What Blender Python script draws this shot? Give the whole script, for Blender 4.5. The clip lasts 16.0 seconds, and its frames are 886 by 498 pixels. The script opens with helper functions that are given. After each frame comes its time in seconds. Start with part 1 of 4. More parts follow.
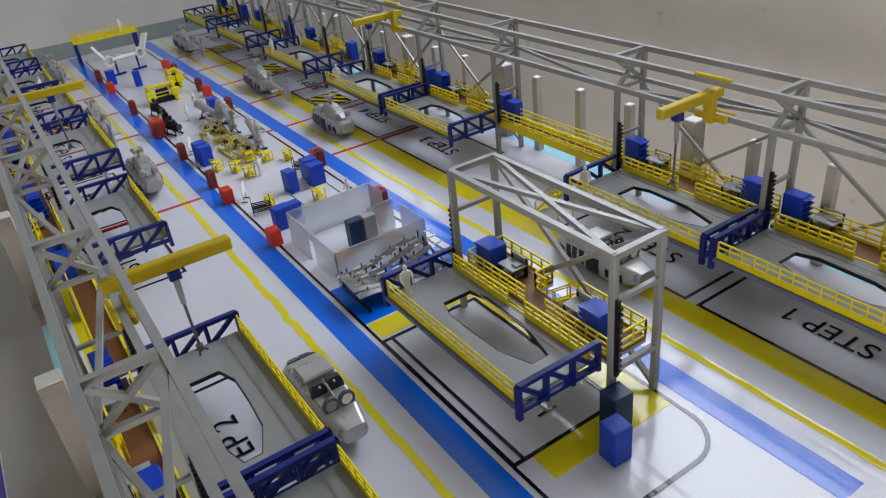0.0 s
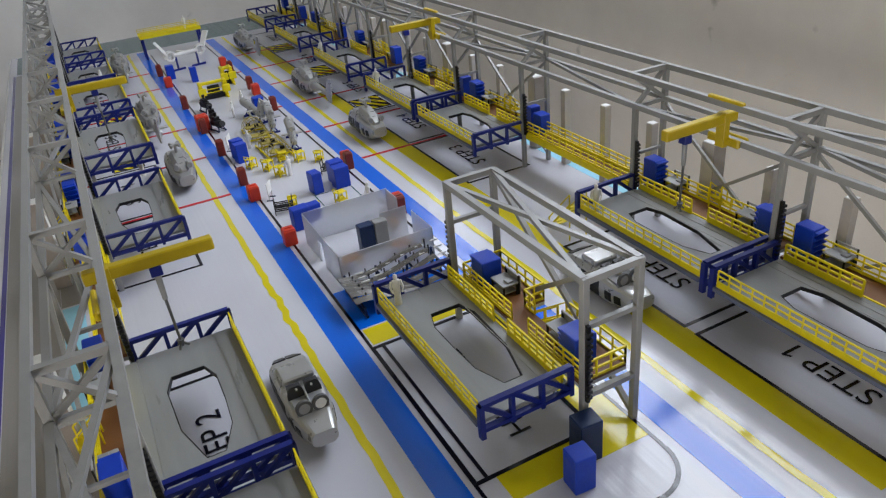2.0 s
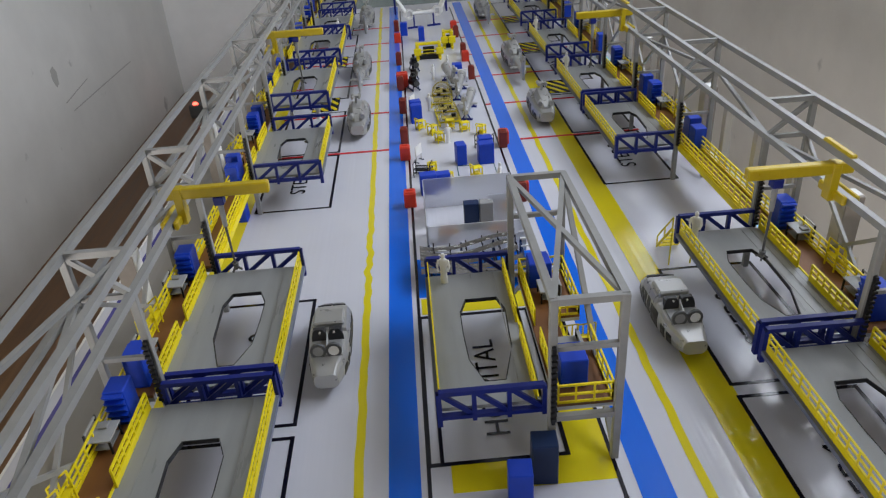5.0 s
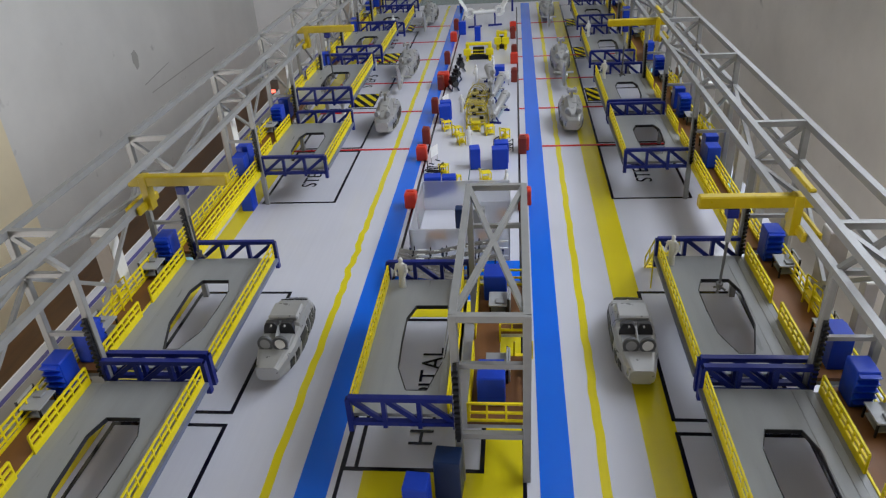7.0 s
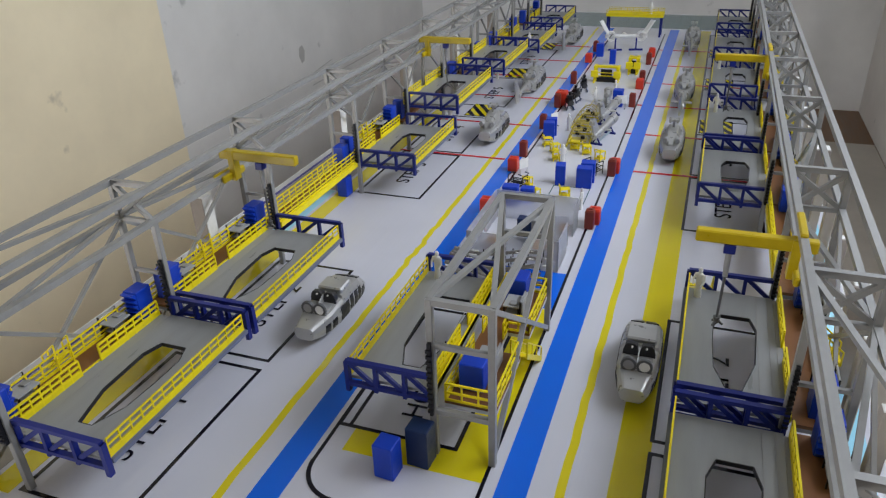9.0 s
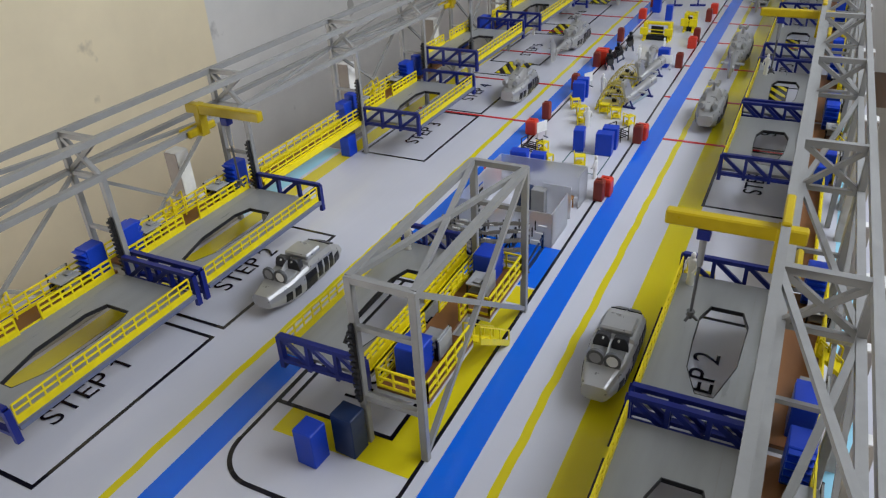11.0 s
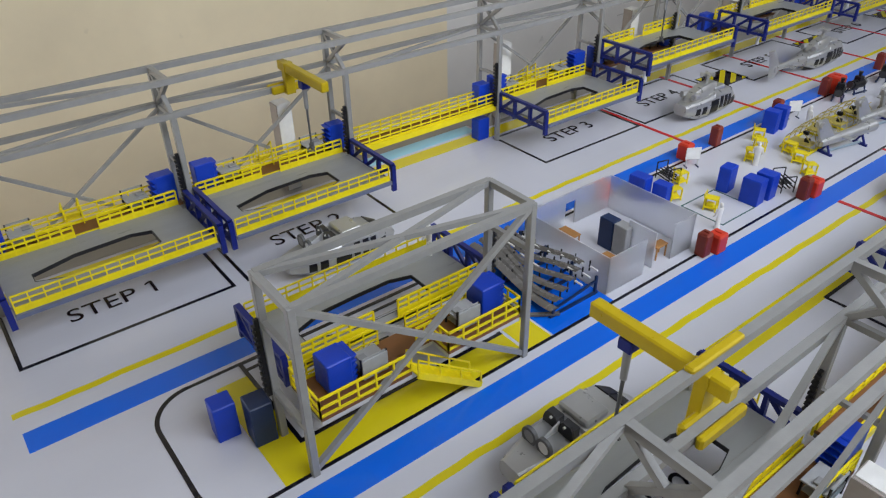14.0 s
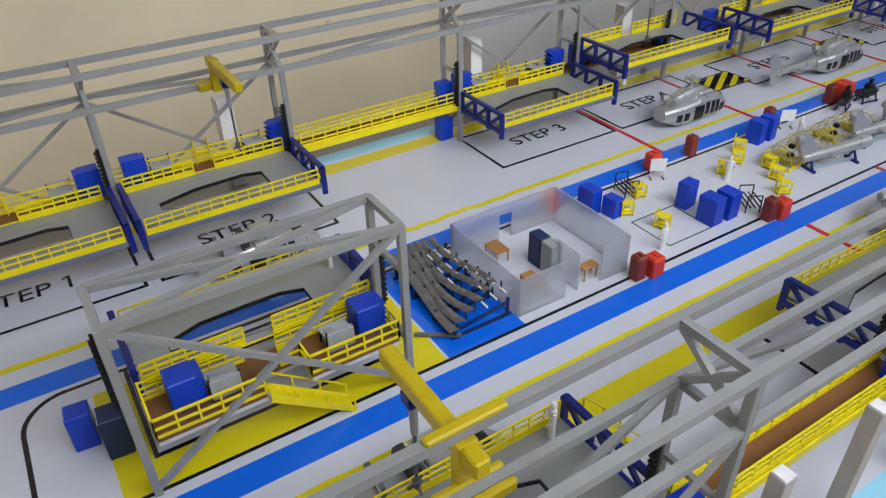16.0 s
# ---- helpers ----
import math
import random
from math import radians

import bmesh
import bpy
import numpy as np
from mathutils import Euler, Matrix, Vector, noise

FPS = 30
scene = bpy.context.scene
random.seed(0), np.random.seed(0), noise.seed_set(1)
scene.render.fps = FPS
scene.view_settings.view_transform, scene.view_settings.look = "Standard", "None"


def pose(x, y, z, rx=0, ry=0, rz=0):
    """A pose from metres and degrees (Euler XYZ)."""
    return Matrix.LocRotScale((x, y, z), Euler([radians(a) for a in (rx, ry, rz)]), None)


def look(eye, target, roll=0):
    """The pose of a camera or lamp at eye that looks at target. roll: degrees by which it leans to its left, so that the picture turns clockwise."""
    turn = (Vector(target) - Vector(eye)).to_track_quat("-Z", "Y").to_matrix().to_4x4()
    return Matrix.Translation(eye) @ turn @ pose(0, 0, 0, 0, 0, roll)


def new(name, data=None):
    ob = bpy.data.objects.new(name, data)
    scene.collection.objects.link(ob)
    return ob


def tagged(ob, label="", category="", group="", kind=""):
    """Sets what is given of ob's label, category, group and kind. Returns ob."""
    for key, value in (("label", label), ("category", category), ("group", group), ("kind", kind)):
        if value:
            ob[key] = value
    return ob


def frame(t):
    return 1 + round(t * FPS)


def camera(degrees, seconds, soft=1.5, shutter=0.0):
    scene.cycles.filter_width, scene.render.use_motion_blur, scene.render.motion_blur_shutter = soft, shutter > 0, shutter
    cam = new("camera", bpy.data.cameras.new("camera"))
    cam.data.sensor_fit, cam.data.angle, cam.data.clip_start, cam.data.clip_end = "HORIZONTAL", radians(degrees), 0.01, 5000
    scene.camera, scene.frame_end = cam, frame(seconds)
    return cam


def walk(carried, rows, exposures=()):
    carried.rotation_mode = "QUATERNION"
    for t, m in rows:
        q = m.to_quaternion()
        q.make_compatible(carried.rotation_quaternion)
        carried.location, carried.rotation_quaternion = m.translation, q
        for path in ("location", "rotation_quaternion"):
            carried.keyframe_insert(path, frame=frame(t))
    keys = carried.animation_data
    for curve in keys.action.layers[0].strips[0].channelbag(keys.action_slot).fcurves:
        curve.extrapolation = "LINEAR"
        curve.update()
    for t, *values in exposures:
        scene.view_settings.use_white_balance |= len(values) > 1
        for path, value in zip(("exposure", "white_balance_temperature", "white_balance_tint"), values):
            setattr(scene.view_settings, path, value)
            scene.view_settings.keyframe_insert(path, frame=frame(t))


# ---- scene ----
cam = camera(63.3, 16.0, 1.25)
PATH = [
    (0, (0.023, 0.035, 0.763), (0.905, 1.522, -0.242), -6.6),
    (0.5, (0.025, 0.028, 0.769), (0.9, 1.517, -0.24), -6.5),
    (1, (0.046, 0.011, 0.765), (0.898, 1.53, -0.219), -6.7),
    (1.5, (0.089, -0.011, 0.765), (0.89, 1.541, -0.21), -6.5),
    (2, (0.134, -0.023, 0.764), (0.861, 1.562, -0.217), -6.1),
    (2.5, (0.197, -0.049, 0.768), (0.84, 1.57, -0.216), -5.5),
    (3, (0.248, -0.078, 0.77), (0.804, 1.573, -0.213), -4.9),
    (3.5, (0.296, -0.106, 0.773), (0.724, 1.582, -0.212), -4.6),
    (4, (0.347, -0.131, 0.772), (0.673, 1.58, -0.21), -4.1),
    (4.2, (0.367, -0.14, 0.774), (0.624, 1.581, -0.211), -4.0),
    (6.3, (0.606, -0.098, 0.757), (0.503, 1.633, -0.24), -3.4),
    (6.5, (0.629, -0.096, 0.755), (0.504, 1.633, -0.243), -3.1),
    (7, (0.682, -0.114, 0.769), (0.479, 1.615, -0.216), -3.7),
    (7.5, (0.745, -0.134, 0.787), (0.432, 1.6, -0.159), -2.0),
    (8, (0.812, -0.149, 0.792), (0.389, 1.56, -0.159), -2.5),
    (8.5, (0.865, -0.158, 0.795), (0.338, 1.52, -0.157), -2.2),
    (9, (0.918, -0.175, 0.789), (0.293, 1.478, -0.146), -2.1),
    (9.2, (0.934, -0.173, 0.788), (0.278, 1.469, -0.146), -2.6),
    (11.3, (1.064, 0.037, 0.742), (0.188, 1.497, -0.308), -3.1),
    (11.5, (1.071, 0.065, 0.744), (0.139, 1.478, -0.322), -2.9),
    (12, (1.101, 0.135, 0.745), (0.137, 1.491, -0.365), -1.9),
    (12.5, (1.147, 0.186, 0.754), (0.111, 1.483, -0.363), -1.9),
    (13, (1.203, 0.242, 0.762), (0.025, 1.412, -0.353), -1.5),
    (13.5, (1.251, 0.286, 0.759), (-0.006, 1.382, -0.346), -1.4),
    (14, (1.299, 0.344, 0.759), (-0.032, 1.365, -0.331), -0.9),
    (14.5, (1.331, 0.4, 0.763), (-0.043, 1.357, -0.331), -1.6),
    (15, (1.348, 0.433, 0.768), (-0.045, 1.356, -0.33), -1.4),
    (15.5, (1.358, 0.483, 0.771), (-0.03, 1.403, -0.337), -0.3),
    (16, (1.389, 0.603, 0.77), (-0.02, 1.462, -0.36), -1.5),
]
walk(cam, [(t, look(eye, target, roll)) for t, eye, target, roll in PATH])

# ---- sizes: the plan below is drawn in model units of 1.6 m ----
U = 1.6
BAYS = (0.212, 0.435, 0.657, 0.919, 1.140, 1.345, 1.550, 1.744, 1.930, 2.120, 2.300)

# ---- world and light ----
world = bpy.data.worlds.new("daylight")
scene.world = world
world.use_nodes = True
wt = world.node_tree
sky = wt.nodes.new("ShaderNodeTexSky")
sky.sky_type = "NISHITA"
sky.sun_disc = False
sky.sun_elevation, sky.sun_rotation = radians(35), radians(100)
wt.links.new(sky.outputs[0], wt.nodes["Background"].inputs[0])
wt.nodes["Background"].inputs[1].default_value = 0.10


def area_lamp(name, m, w, h, power, colour):
    d = bpy.data.lights.new(name, "AREA")
    d.shape, d.size, d.size_y, d.energy, d.color = "RECTANGLE", w, h, power, colour
    ob = new(name, d)
    ob.matrix_basis = m
    return ob


# daylight through the two windows in the long wall, and an invented low fill lamp at the wall across, behind the camera
area_lamp("window_and_fill_light", look((1.90, 1.54, 1.54), (0.2, 1.62, 1.36)), 2.1, 0.88, 53, (0.845, 0.902, 1.0))
area_lamp("window_and_fill_light", look((1.90, 3.70, 1.50), (0.2, 3.60, 1.30)), 0.8, 0.66, 7.5, (0.845, 0.902, 1.0))
# added fill, no window known here: lifts the window wall and skims the table
area_lamp("window_and_fill_light", look((-1.24, -1.44, -0.26), (1.9, 1.5, 0.45)), 1.0, 0.92, 42, (1.0, 0.965, 0.945))


# ---- materials ----
def nodes(name):
    m = bpy.data.materials.new(name)
    m.use_nodes = True
    t = m.node_tree
    return m, t, t.nodes["Principled BSDF"]


def add(t, kind, **values):
    n = t.nodes.new(kind)
    for k, v in values.items():
        n.inputs[k].default_value = v
    return n


def plain(name, colour, rough=0.45, metal=0.0, vary=0.12, scale=60.0, bump=0.15, bump_scale=900.0, spec=0.36, stretch=(1, 1, 1)):
    """Painted or printed surface: colour drifts at a coarse and a fine scale, with a fine relief."""
    m, t, b = nodes(name)
    co = t.nodes.new("ShaderNodeTexCoord")
    mp = add(t, "ShaderNodeMapping", Scale=stretch)
    t.links.new(co.outputs["Object"], mp.inputs[0])
    big = add(t, "ShaderNodeTexNoise", Scale=scale * 0.12, Detail=3.0)
    fine = add(t, "ShaderNodeTexNoise", Scale=scale, Detail=5.0)
    relief = add(t, "ShaderNodeTexNoise", Scale=bump_scale, Detail=3.0)
    for n in (big, fine, relief):
        t.links.new(mp.outputs[0], n.inputs["Vector"])
    mix = add(t, "ShaderNodeMath")
    mix.operation = "ADD"
    t.links.new(big.outputs[0], mix.inputs[0])
    t.links.new(fine.outputs[0], mix.inputs[1])
    span = add(t, "ShaderNodeMapRange")
    span.inputs["From Min"].default_value, span.inputs["From Max"].default_value = 0.6, 1.4
    span.inputs["To Min"].default_value, span.inputs["To Max"].default_value = 1 - vary, 1 + vary
    t.links.new(mix.outputs[0], span.inputs[0])
    info = t.nodes.new("ShaderNodeObjectInfo")
    rnd = add(t, "ShaderNodeMapRange")
    rnd.inputs["To Min"].default_value, rnd.inputs["To Max"].default_value = 1 - vary * 0.5, 1 + vary * 0.5
    t.links.new(info.outputs["Random"], rnd.inputs[0])
    mul = add(t, "ShaderNodeMath")
    mul.operation = "MULTIPLY"
    t.links.new(span.outputs[0], mul.inputs[0])
    t.links.new(rnd.outputs[0], mul.inputs[1])
    tint = t.nodes.new("ShaderNodeVectorMath")
    tint.operation = "SCALE"
    tint.inputs[0].default_value = colour
    t.links.new(mul.outputs[0], tint.inputs["Scale"])
    t.links.new(tint.outputs[0], b.inputs["Base Color"])
    rr = add(t, "ShaderNodeMapRange")
    rr.inputs["From Min"].default_value, rr.inputs["From Max"].default_value = 0.3, 0.7
    rr.inputs["To Min"].default_value, rr.inputs["To Max"].default_value = max(0.03, rough - 0.08), min(1, rough + 0.08)
    t.links.new(fine.outputs[0], rr.inputs[0])
    t.links.new(rr.outputs[0], b.inputs["Roughness"])
    bp = add(t, "ShaderNodeBump", Strength=bump, Distance=0.0006)
    t.links.new(relief.outputs[0], bp.inputs["Height"])
    t.links.new(bp.outputs[0], b.inputs["Normal"])
    b.inputs["Metallic"].default_value = metal
    b.inputs["Specular IOR Level"].default_value = spec
    return m


def sheet(name, colour, rough=0.125):
    """Laminated print on the table: glossy, with long soft waves and streaks along the line."""
    m, t, b = nodes(name)
    co = t.nodes.new("ShaderNodeTexCoord")
    mp = add(t, "ShaderNodeMapping", Scale=(55, 1.1, 1))
    t.links.new(co.outputs["Object"], mp.inputs[0])
    streak = add(t, "ShaderNodeTexNoise", Scale=1.0, Detail=2.0)
    t.links.new(mp.outputs[0], streak.inputs["Vector"])
    wave = add(t, "ShaderNodeTexNoise", Scale=5.0, Detail=2.0)
    t.links.new(co.outputs["Object"], wave.inputs["Vector"])
    sp = add(t, "ShaderNodeMapRange")
    sp.inputs["From Min"].default_value, sp.inputs["From Max"].default_value = 0.3, 0.7
    sp.inputs["To Min"].default_value, sp.inputs["To Max"].default_value = 0.965, 1.03
    t.links.new(wave.outputs[0], sp.inputs[0])
    tint = t.nodes.new("ShaderNodeVectorMath")
    tint.operation = "SCALE"
    tint.inputs[0].default_value = colour
    t.links.new(sp.outputs[0], tint.inputs["Scale"])
    t.links.new(tint.outputs[0], b.inputs["Base Color"])
    rr = add(t, "ShaderNodeMapRange")
    rr.inputs["From Min"].default_value, rr.inputs["From Max"].default_value = 0.35, 0.65
    rr.inputs["To Min"].default_value, rr.inputs["To Max"].default_value = rough - 0.04, rough + 0.07
    t.links.new(streak.outputs[0], rr.inputs[0])
    t.links.new(rr.outputs[0], b.inputs["Roughness"])
    b.inputs["IOR"].default_value = 1.47
    b1 = add(t, "ShaderNodeBump", Strength=0.5, Distance=0.0013)
    t.links.new(streak.outputs[0], b1.inputs["Height"])
    t.links.new(b1.outputs[0], b.inputs["Normal"])
    return m


FLOOR = sheet("laminated_white", (0.59, 0.598, 0.665))
F_BLUE = sheet("laminated_blue", (0.003, 0.135, 0.76))
F_YELLOW = sheet("laminated_yellow", (0.68, 0.575, 0.010))
F_BLACK = sheet("laminated_black", (0.003, 0.003, 0.010))
# warm grey for the shade painted on the sheet
F_SHADE = sheet("laminated_shade", (0.30, 0.285, 0.275))
F_VIOLET = sheet("laminated_violet", (0.07, 0.06, 0.28))
F_RED = sheet("laminated_red", (0.55, 0.025, 0.03))
F_CYAN = sheet("laminated_light_blue", (0.33, 0.68, 0.86))
F_TEAL = sheet("laminated_teal", (0.06, 0.13, 0.13))
STEEL = plain("grey_painted_plastic", (0.255, 0.256, 0.25), 0.36, spec=0.5)
BLUE = plain("dark_blue_plastic", (0.006, 0.015, 0.17), 0.4)
CABINET = plain("blue_plastic", (0.005, 0.045, 0.46), 0.42)
NAVY = plain("navy_plastic", (0.006, 0.022, 0.08), 0.4)
YELLOW = plain("yellow_plastic", (0.78, 0.635, 0.006), 0.42)
CRANE = plain("deep_yellow_plastic", (0.47, 0.345, 0.005), 0.35)
DECK = plain("grey_deck", (0.28, 0.288, 0.288), 0.34, vary=0.12, scale=30, stretch=(2.0, 0.25, 1))
# deck edge in shade, the darkening put into its colour
EDGE_SHADE = plain("shaded_deck_edge", (0.12, 0.14, 0.22), 0.4)
BROWN = plain("brown_board", (0.2, 0.085, 0.03), 0.5, vary=0.3, scale=40, stretch=(1, 0.15, 1))
BLACK = plain("black_plastic", (0.008, 0.008, 0.01), 0.45)
SILVER = plain("silver_paint", (0.43, 0.43, 0.425), 0.33, metal=0.5, vary=0.06, scale=60, bump=0.03)
DGREY = plain("dark_grey_plastic", (0.09, 0.092, 0.095), 0.4)
SOOT = plain("blackish_plastic", (0.03, 0.03, 0.033), 0.45)
MGREY = plain("mid_grey_plastic", (0.27, 0.275, 0.28), 0.45)
GLASSY = plain("black_window_paint", (0.008, 0.008, 0.010), 0.35, spec=0.3)
RED = plain("red_plastic", (0.62, 0.045, 0.02), 0.42)
MAROON = plain("maroon_plastic", (0.2, 0.03, 0.018), 0.45)
PILLAR = plain("pale_grey_board", (0.45, 0.42, 0.395), 0.7)
DARK_FACE = plain("grey_brown_face", (0.29, 0.258, 0.235), 0.7)
WHITE = plain("white_plastic", (0.78, 0.78, 0.76), 0.45)
LGREY = plain("light_grey_plastic", (0.5, 0.51, 0.52), 0.45)
DESK = plain("desk_grey_plastic", (0.34, 0.35, 0.36), 0.4)
PALE = plain("pale_steel_blue_plastic", (0.30, 0.38, 0.45), 0.4)
OLIVE = plain("khaki_plastic", (0.45, 0.37, 0.09), 0.5)
ORANGE = plain("tan_wood", (0.42, 0.2, 0.06), 0.55, vary=0.25, scale=50, stretch=(0.3, 2, 1))


def plaster(name, colour, seed):
    """Old painted plaster: cloudy tone, a few darker smudges, fine roller grain."""
    m, t, b = nodes(name)
    co = t.nodes.new("ShaderNodeTexCoord")
    mp = add(t, "ShaderNodeMapping", Location=(seed, seed * 0.7, seed * 1.3))
    t.links.new(co.outputs["Object"], mp.inputs[0])
    cloud = add(t, "ShaderNodeTexNoise", Scale=2.2, Detail=5.0, Roughness=0.6)
    smudge = add(t, "ShaderNodeTexNoise", Scale=5.5, Detail=4.0, Roughness=0.55)
    grain = add(t, "ShaderNodeTexNoise", Scale=190.0, Detail=3.0)
    for n in (cloud, smudge, grain):
        t.links.new(mp.outputs[0], n.inputs["Vector"])
    a = add(t, "ShaderNodeMapRange")
    a.inputs["From Min"].default_value, a.inputs["From Max"].default_value = 0.3, 0.7
    a.inputs["To Min"].default_value, a.inputs["To Max"].default_value = 0.91, 1.05
    t.links.new(cloud.outputs[0], a.inputs[0])
    s = add(t, "ShaderNodeMapRange")
    s.inputs["From Min"].default_value, s.inputs["From Max"].default_value = 0.675, 0.76
    s.inputs["To Min"].default_value, s.inputs["To Max"].default_value = 1.0, 0.6
    t.links.new(smudge.outputs[0], s.inputs[0])
    mul = add(t, "ShaderNodeMath")
    mul.operation = "MULTIPLY"
    t.links.new(a.outputs[0], mul.inputs[0])
    t.links.new(s.outputs[0], mul.inputs[1])
    tint = t.nodes.new("ShaderNodeVectorMath")
    tint.operation = "SCALE"
    tint.inputs[0].default_value = colour
    t.links.new(mul.outputs[0], tint.inputs["Scale"])
    t.links.new(tint.outputs[0], b.inputs["Base Color"])
    b.inputs["Roughness"].default_value = 0.8
    bp = add(t, "ShaderNodeBump", Strength=0.35, Distance=0.0012)
    t.links.new(grain.outputs[0], bp.inputs["Height"])
    t.links.new(bp.outputs[0], b.inputs["Normal"])
    return m


WALL_L = plaster("cream_wall", (0.84, 0.74, 0.52), 3.1)
WALL = plaster("white_wall", (0.85, 0.85, 0.84), 7.4)
# same white paint as WALL, darkened in its colour for the weaker light there
WALL_W_SHADED = plaster("shaded_white_wall", (0.68, 0.672, 0.645), 7.4)
# tone of the unseen south wall, set dark to weaken bounced light
WALL_S = plaster("dim_unseen_wall", (0.38, 0.37, 0.355), 9.3)
SCUFF = plaster("scuffed_plaster", (0.42, 0.41, 0.385), 4.4)
WALL_E = plaster("warm_grey_wall", (0.88, 0.85, 0.815), 5.2)
BEIGE_FLOOR = plain("beige_floor_tone", (0.46, 0.42, 0.36), 0.5, vary=0.12, scale=12)
# unseen ceiling, likewise dark so that less light bounces down
CEIL = plain("dim_unseen_ceiling", (0.43, 0.43, 0.42), 0.9, vary=0.03, scale=10)
PLANK = plain("brown_floor", (0.16, 0.085, 0.04), 0.4, vary=0.35, scale=14, stretch=(3, 0.3, 1))
GROUND = plain("outside_ground", (0.2, 0.21, 0.18), 0.9, vary=0.3, scale=2)


def frosted(name):
    m, t, b = nodes(name)
    n = add(t, "ShaderNodeTexNoise", Scale=30.0, Detail=3.0)
    r = add(t, "ShaderNodeMapRange")
    r.inputs["To Min"].default_value, r.inputs["To Max"].default_value = 0.42, 0.6
    t.links.new(n.outputs[0], r.inputs[0])
    t.links.new(r.outputs[0], b.inputs["Roughness"])
    b.inputs["Base Color"].default_value = (0.72, 0.735, 0.765, 1)
    b.inputs["Transmission Weight"].default_value = 0.8
    b.inputs["IOR"].default_value = 1.1
    return m


FROST = frosted("frosted_acrylic")


# ---- mesh helpers, in plan units ----
class Mesh:
    """Collects simple solids into one mesh."""

    def __init__(self):
        self.v, self.f, self.pieces = [], [], []

    def put(self, verts, faces):
        k = len(self.v)
        self.v += [tuple(p) for p in verts]
        self.f += [tuple(i + k for i in q) for q in faces]
        return self

    def box(self, x0, x1, y0, y1, z0, z1):
        return self.put([(x, y, z) for z in (z0, z1) for y in (y0, y1) for x in (x0, x1)],
                        [(0, 2, 3, 1), (4, 5, 7, 6), (0, 1, 5, 4), (2, 6, 7, 3), (0, 4, 6, 2), (1, 3, 7, 5)])

    def block(self, x0, x1, y0, y1, z0, z1, c=0.001):
        """A box with its edges cut off by c."""
        v, f, idx = [], [], {}
        for sx, X, ix in ((1, x0, 0), (-1, x1, 1)):
            for sy, Y, iy in ((1, y0, 0), (-1, y1, 1)):
                for sz, Zz, iz in ((1, z0, 0), (-1, z1, 1)):
                    for a in range(3):
                        p = [X + sx * c, Y + sy * c, Zz + sz * c]
                        p[a] = (X, Y, Zz)[a]
                        idx[ix, iy, iz, a] = len(v)
                        v.append(p)
        g = lambda *k: idx[k]
        for s in (0, 1):
            f += [(g(s, 0, 0, 0), g(s, 0, 1, 0), g(s, 1, 1, 0), g(s, 1, 0, 0)), (g(0, s, 0, 1), g(1, s, 0, 1), g(1, s, 1, 1), g(0, s, 1, 1)),
                  (g(0, 0, s, 2), g(0, 1, s, 2), g(1, 1, s, 2), g(1, 0, s, 2))]
            for u in (0, 1):
                f += [(g(s, u, 0, 0), g(s, u, 1, 0), g(s, u, 1, 1), g(s, u, 0, 1)), (g(s, 0, u, 0), g(s, 1, u, 0), g(s, 1, u, 2), g(s, 0, u, 2)),
                      (g(0, s, u, 1), g(1, s, u, 1), g(1, s, u, 2), g(0, s, u, 2))]
                f += [(g(s, u, w, 0), g(s, u, w, 1), g(s, u, w, 2)) for w in (0, 1)]
        return self.put(v, f)

    def bar(self, p, q, w=0.004, h=None, up=(0, 0, 1)):
        """A square bar from p to q, w wide and h high."""
        h = w if h is None else h
        p, q = Vector(p), Vector(q)
        d = (q - p).normalized()
        up = Vector(up)
        if abs(d.dot(up)) > 0.98:
            up = Vector((0, 1, 0))
        s = d.cross(up).normalized()
        n = s.cross(d)
        c = [(-w / 2, -h / 2), (w / 2, -h / 2), (w / 2, h / 2), (-w / 2, h / 2)]
        return self.put([e + s * a + n * b for e in (p, q) for a, b in c],
                        [(0, 1, 2, 3), (7, 6, 5, 4), (0, 4, 5, 1), (1, 5, 6, 2), (2, 6, 7, 3), (3, 7, 4, 0)])

    def tube(self, p, q, r, r2=None, n=10):
        r2 = r if r2 is None else r2
        p, q = Vector(p), Vector(q)
        d = (q - p).normalized()
        s = d.cross(Vector((0, 0, 1)) if abs(d.z) < 0.9 else Vector((1, 0, 0))).normalized()
        u = s.cross(d)
        ring = [(math.cos(2 * math.pi * i / n), math.sin(2 * math.pi * i / n)) for i in range(n)]
        v = [p + (s * a + u * b) * r for a, b in ring] + [q + (s * a + u * b) * r2 for a, b in ring]
        f = [(i, (i + 1) % n, n + (i + 1) % n, n + i) for i in range(n)]
        return self.put(v, f + [tuple(range(n))[::-1], tuple(range(n, 2 * n))])

    def prism(self, poly, z0, z1):
        n = len(poly)
        return self.put([(x, y, z0) for x, y in poly] + [(x, y, z1) for x, y in poly],
                        [tuple(range(n))[::-1], tuple(range(n, 2 * n))] + [(i, (i + 1) % n, n + (i + 1) % n, n + i) for i in range(n)])

    def frame_plate(self, outer, inner, z0, z1):
        """A plate with a hole: outer and inner are rings with the same number of corners."""
        n = len(outer)
        v = [(x, y, z) for z in (z0, z1) for ring in (outer, inner) for x, y in ring]
        f = []
        for i in range(n):
            j = (i + 1) % n
            f += [(i, n + i, n + j, j), (2 * n + i, 2 * n + j, 3 * n + j, 3 * n + i), (i, j, 2 * n + j, 2 * n + i), (n + i, 3 * n + i, 3 * n + j, n + j)]
        return self.put(v, f)

    def loft(self, rings):
        n = len(rings[0])
        f = [tuple(range(n)), tuple(range(n * (len(rings) - 1), n * len(rings)))[::-1]]
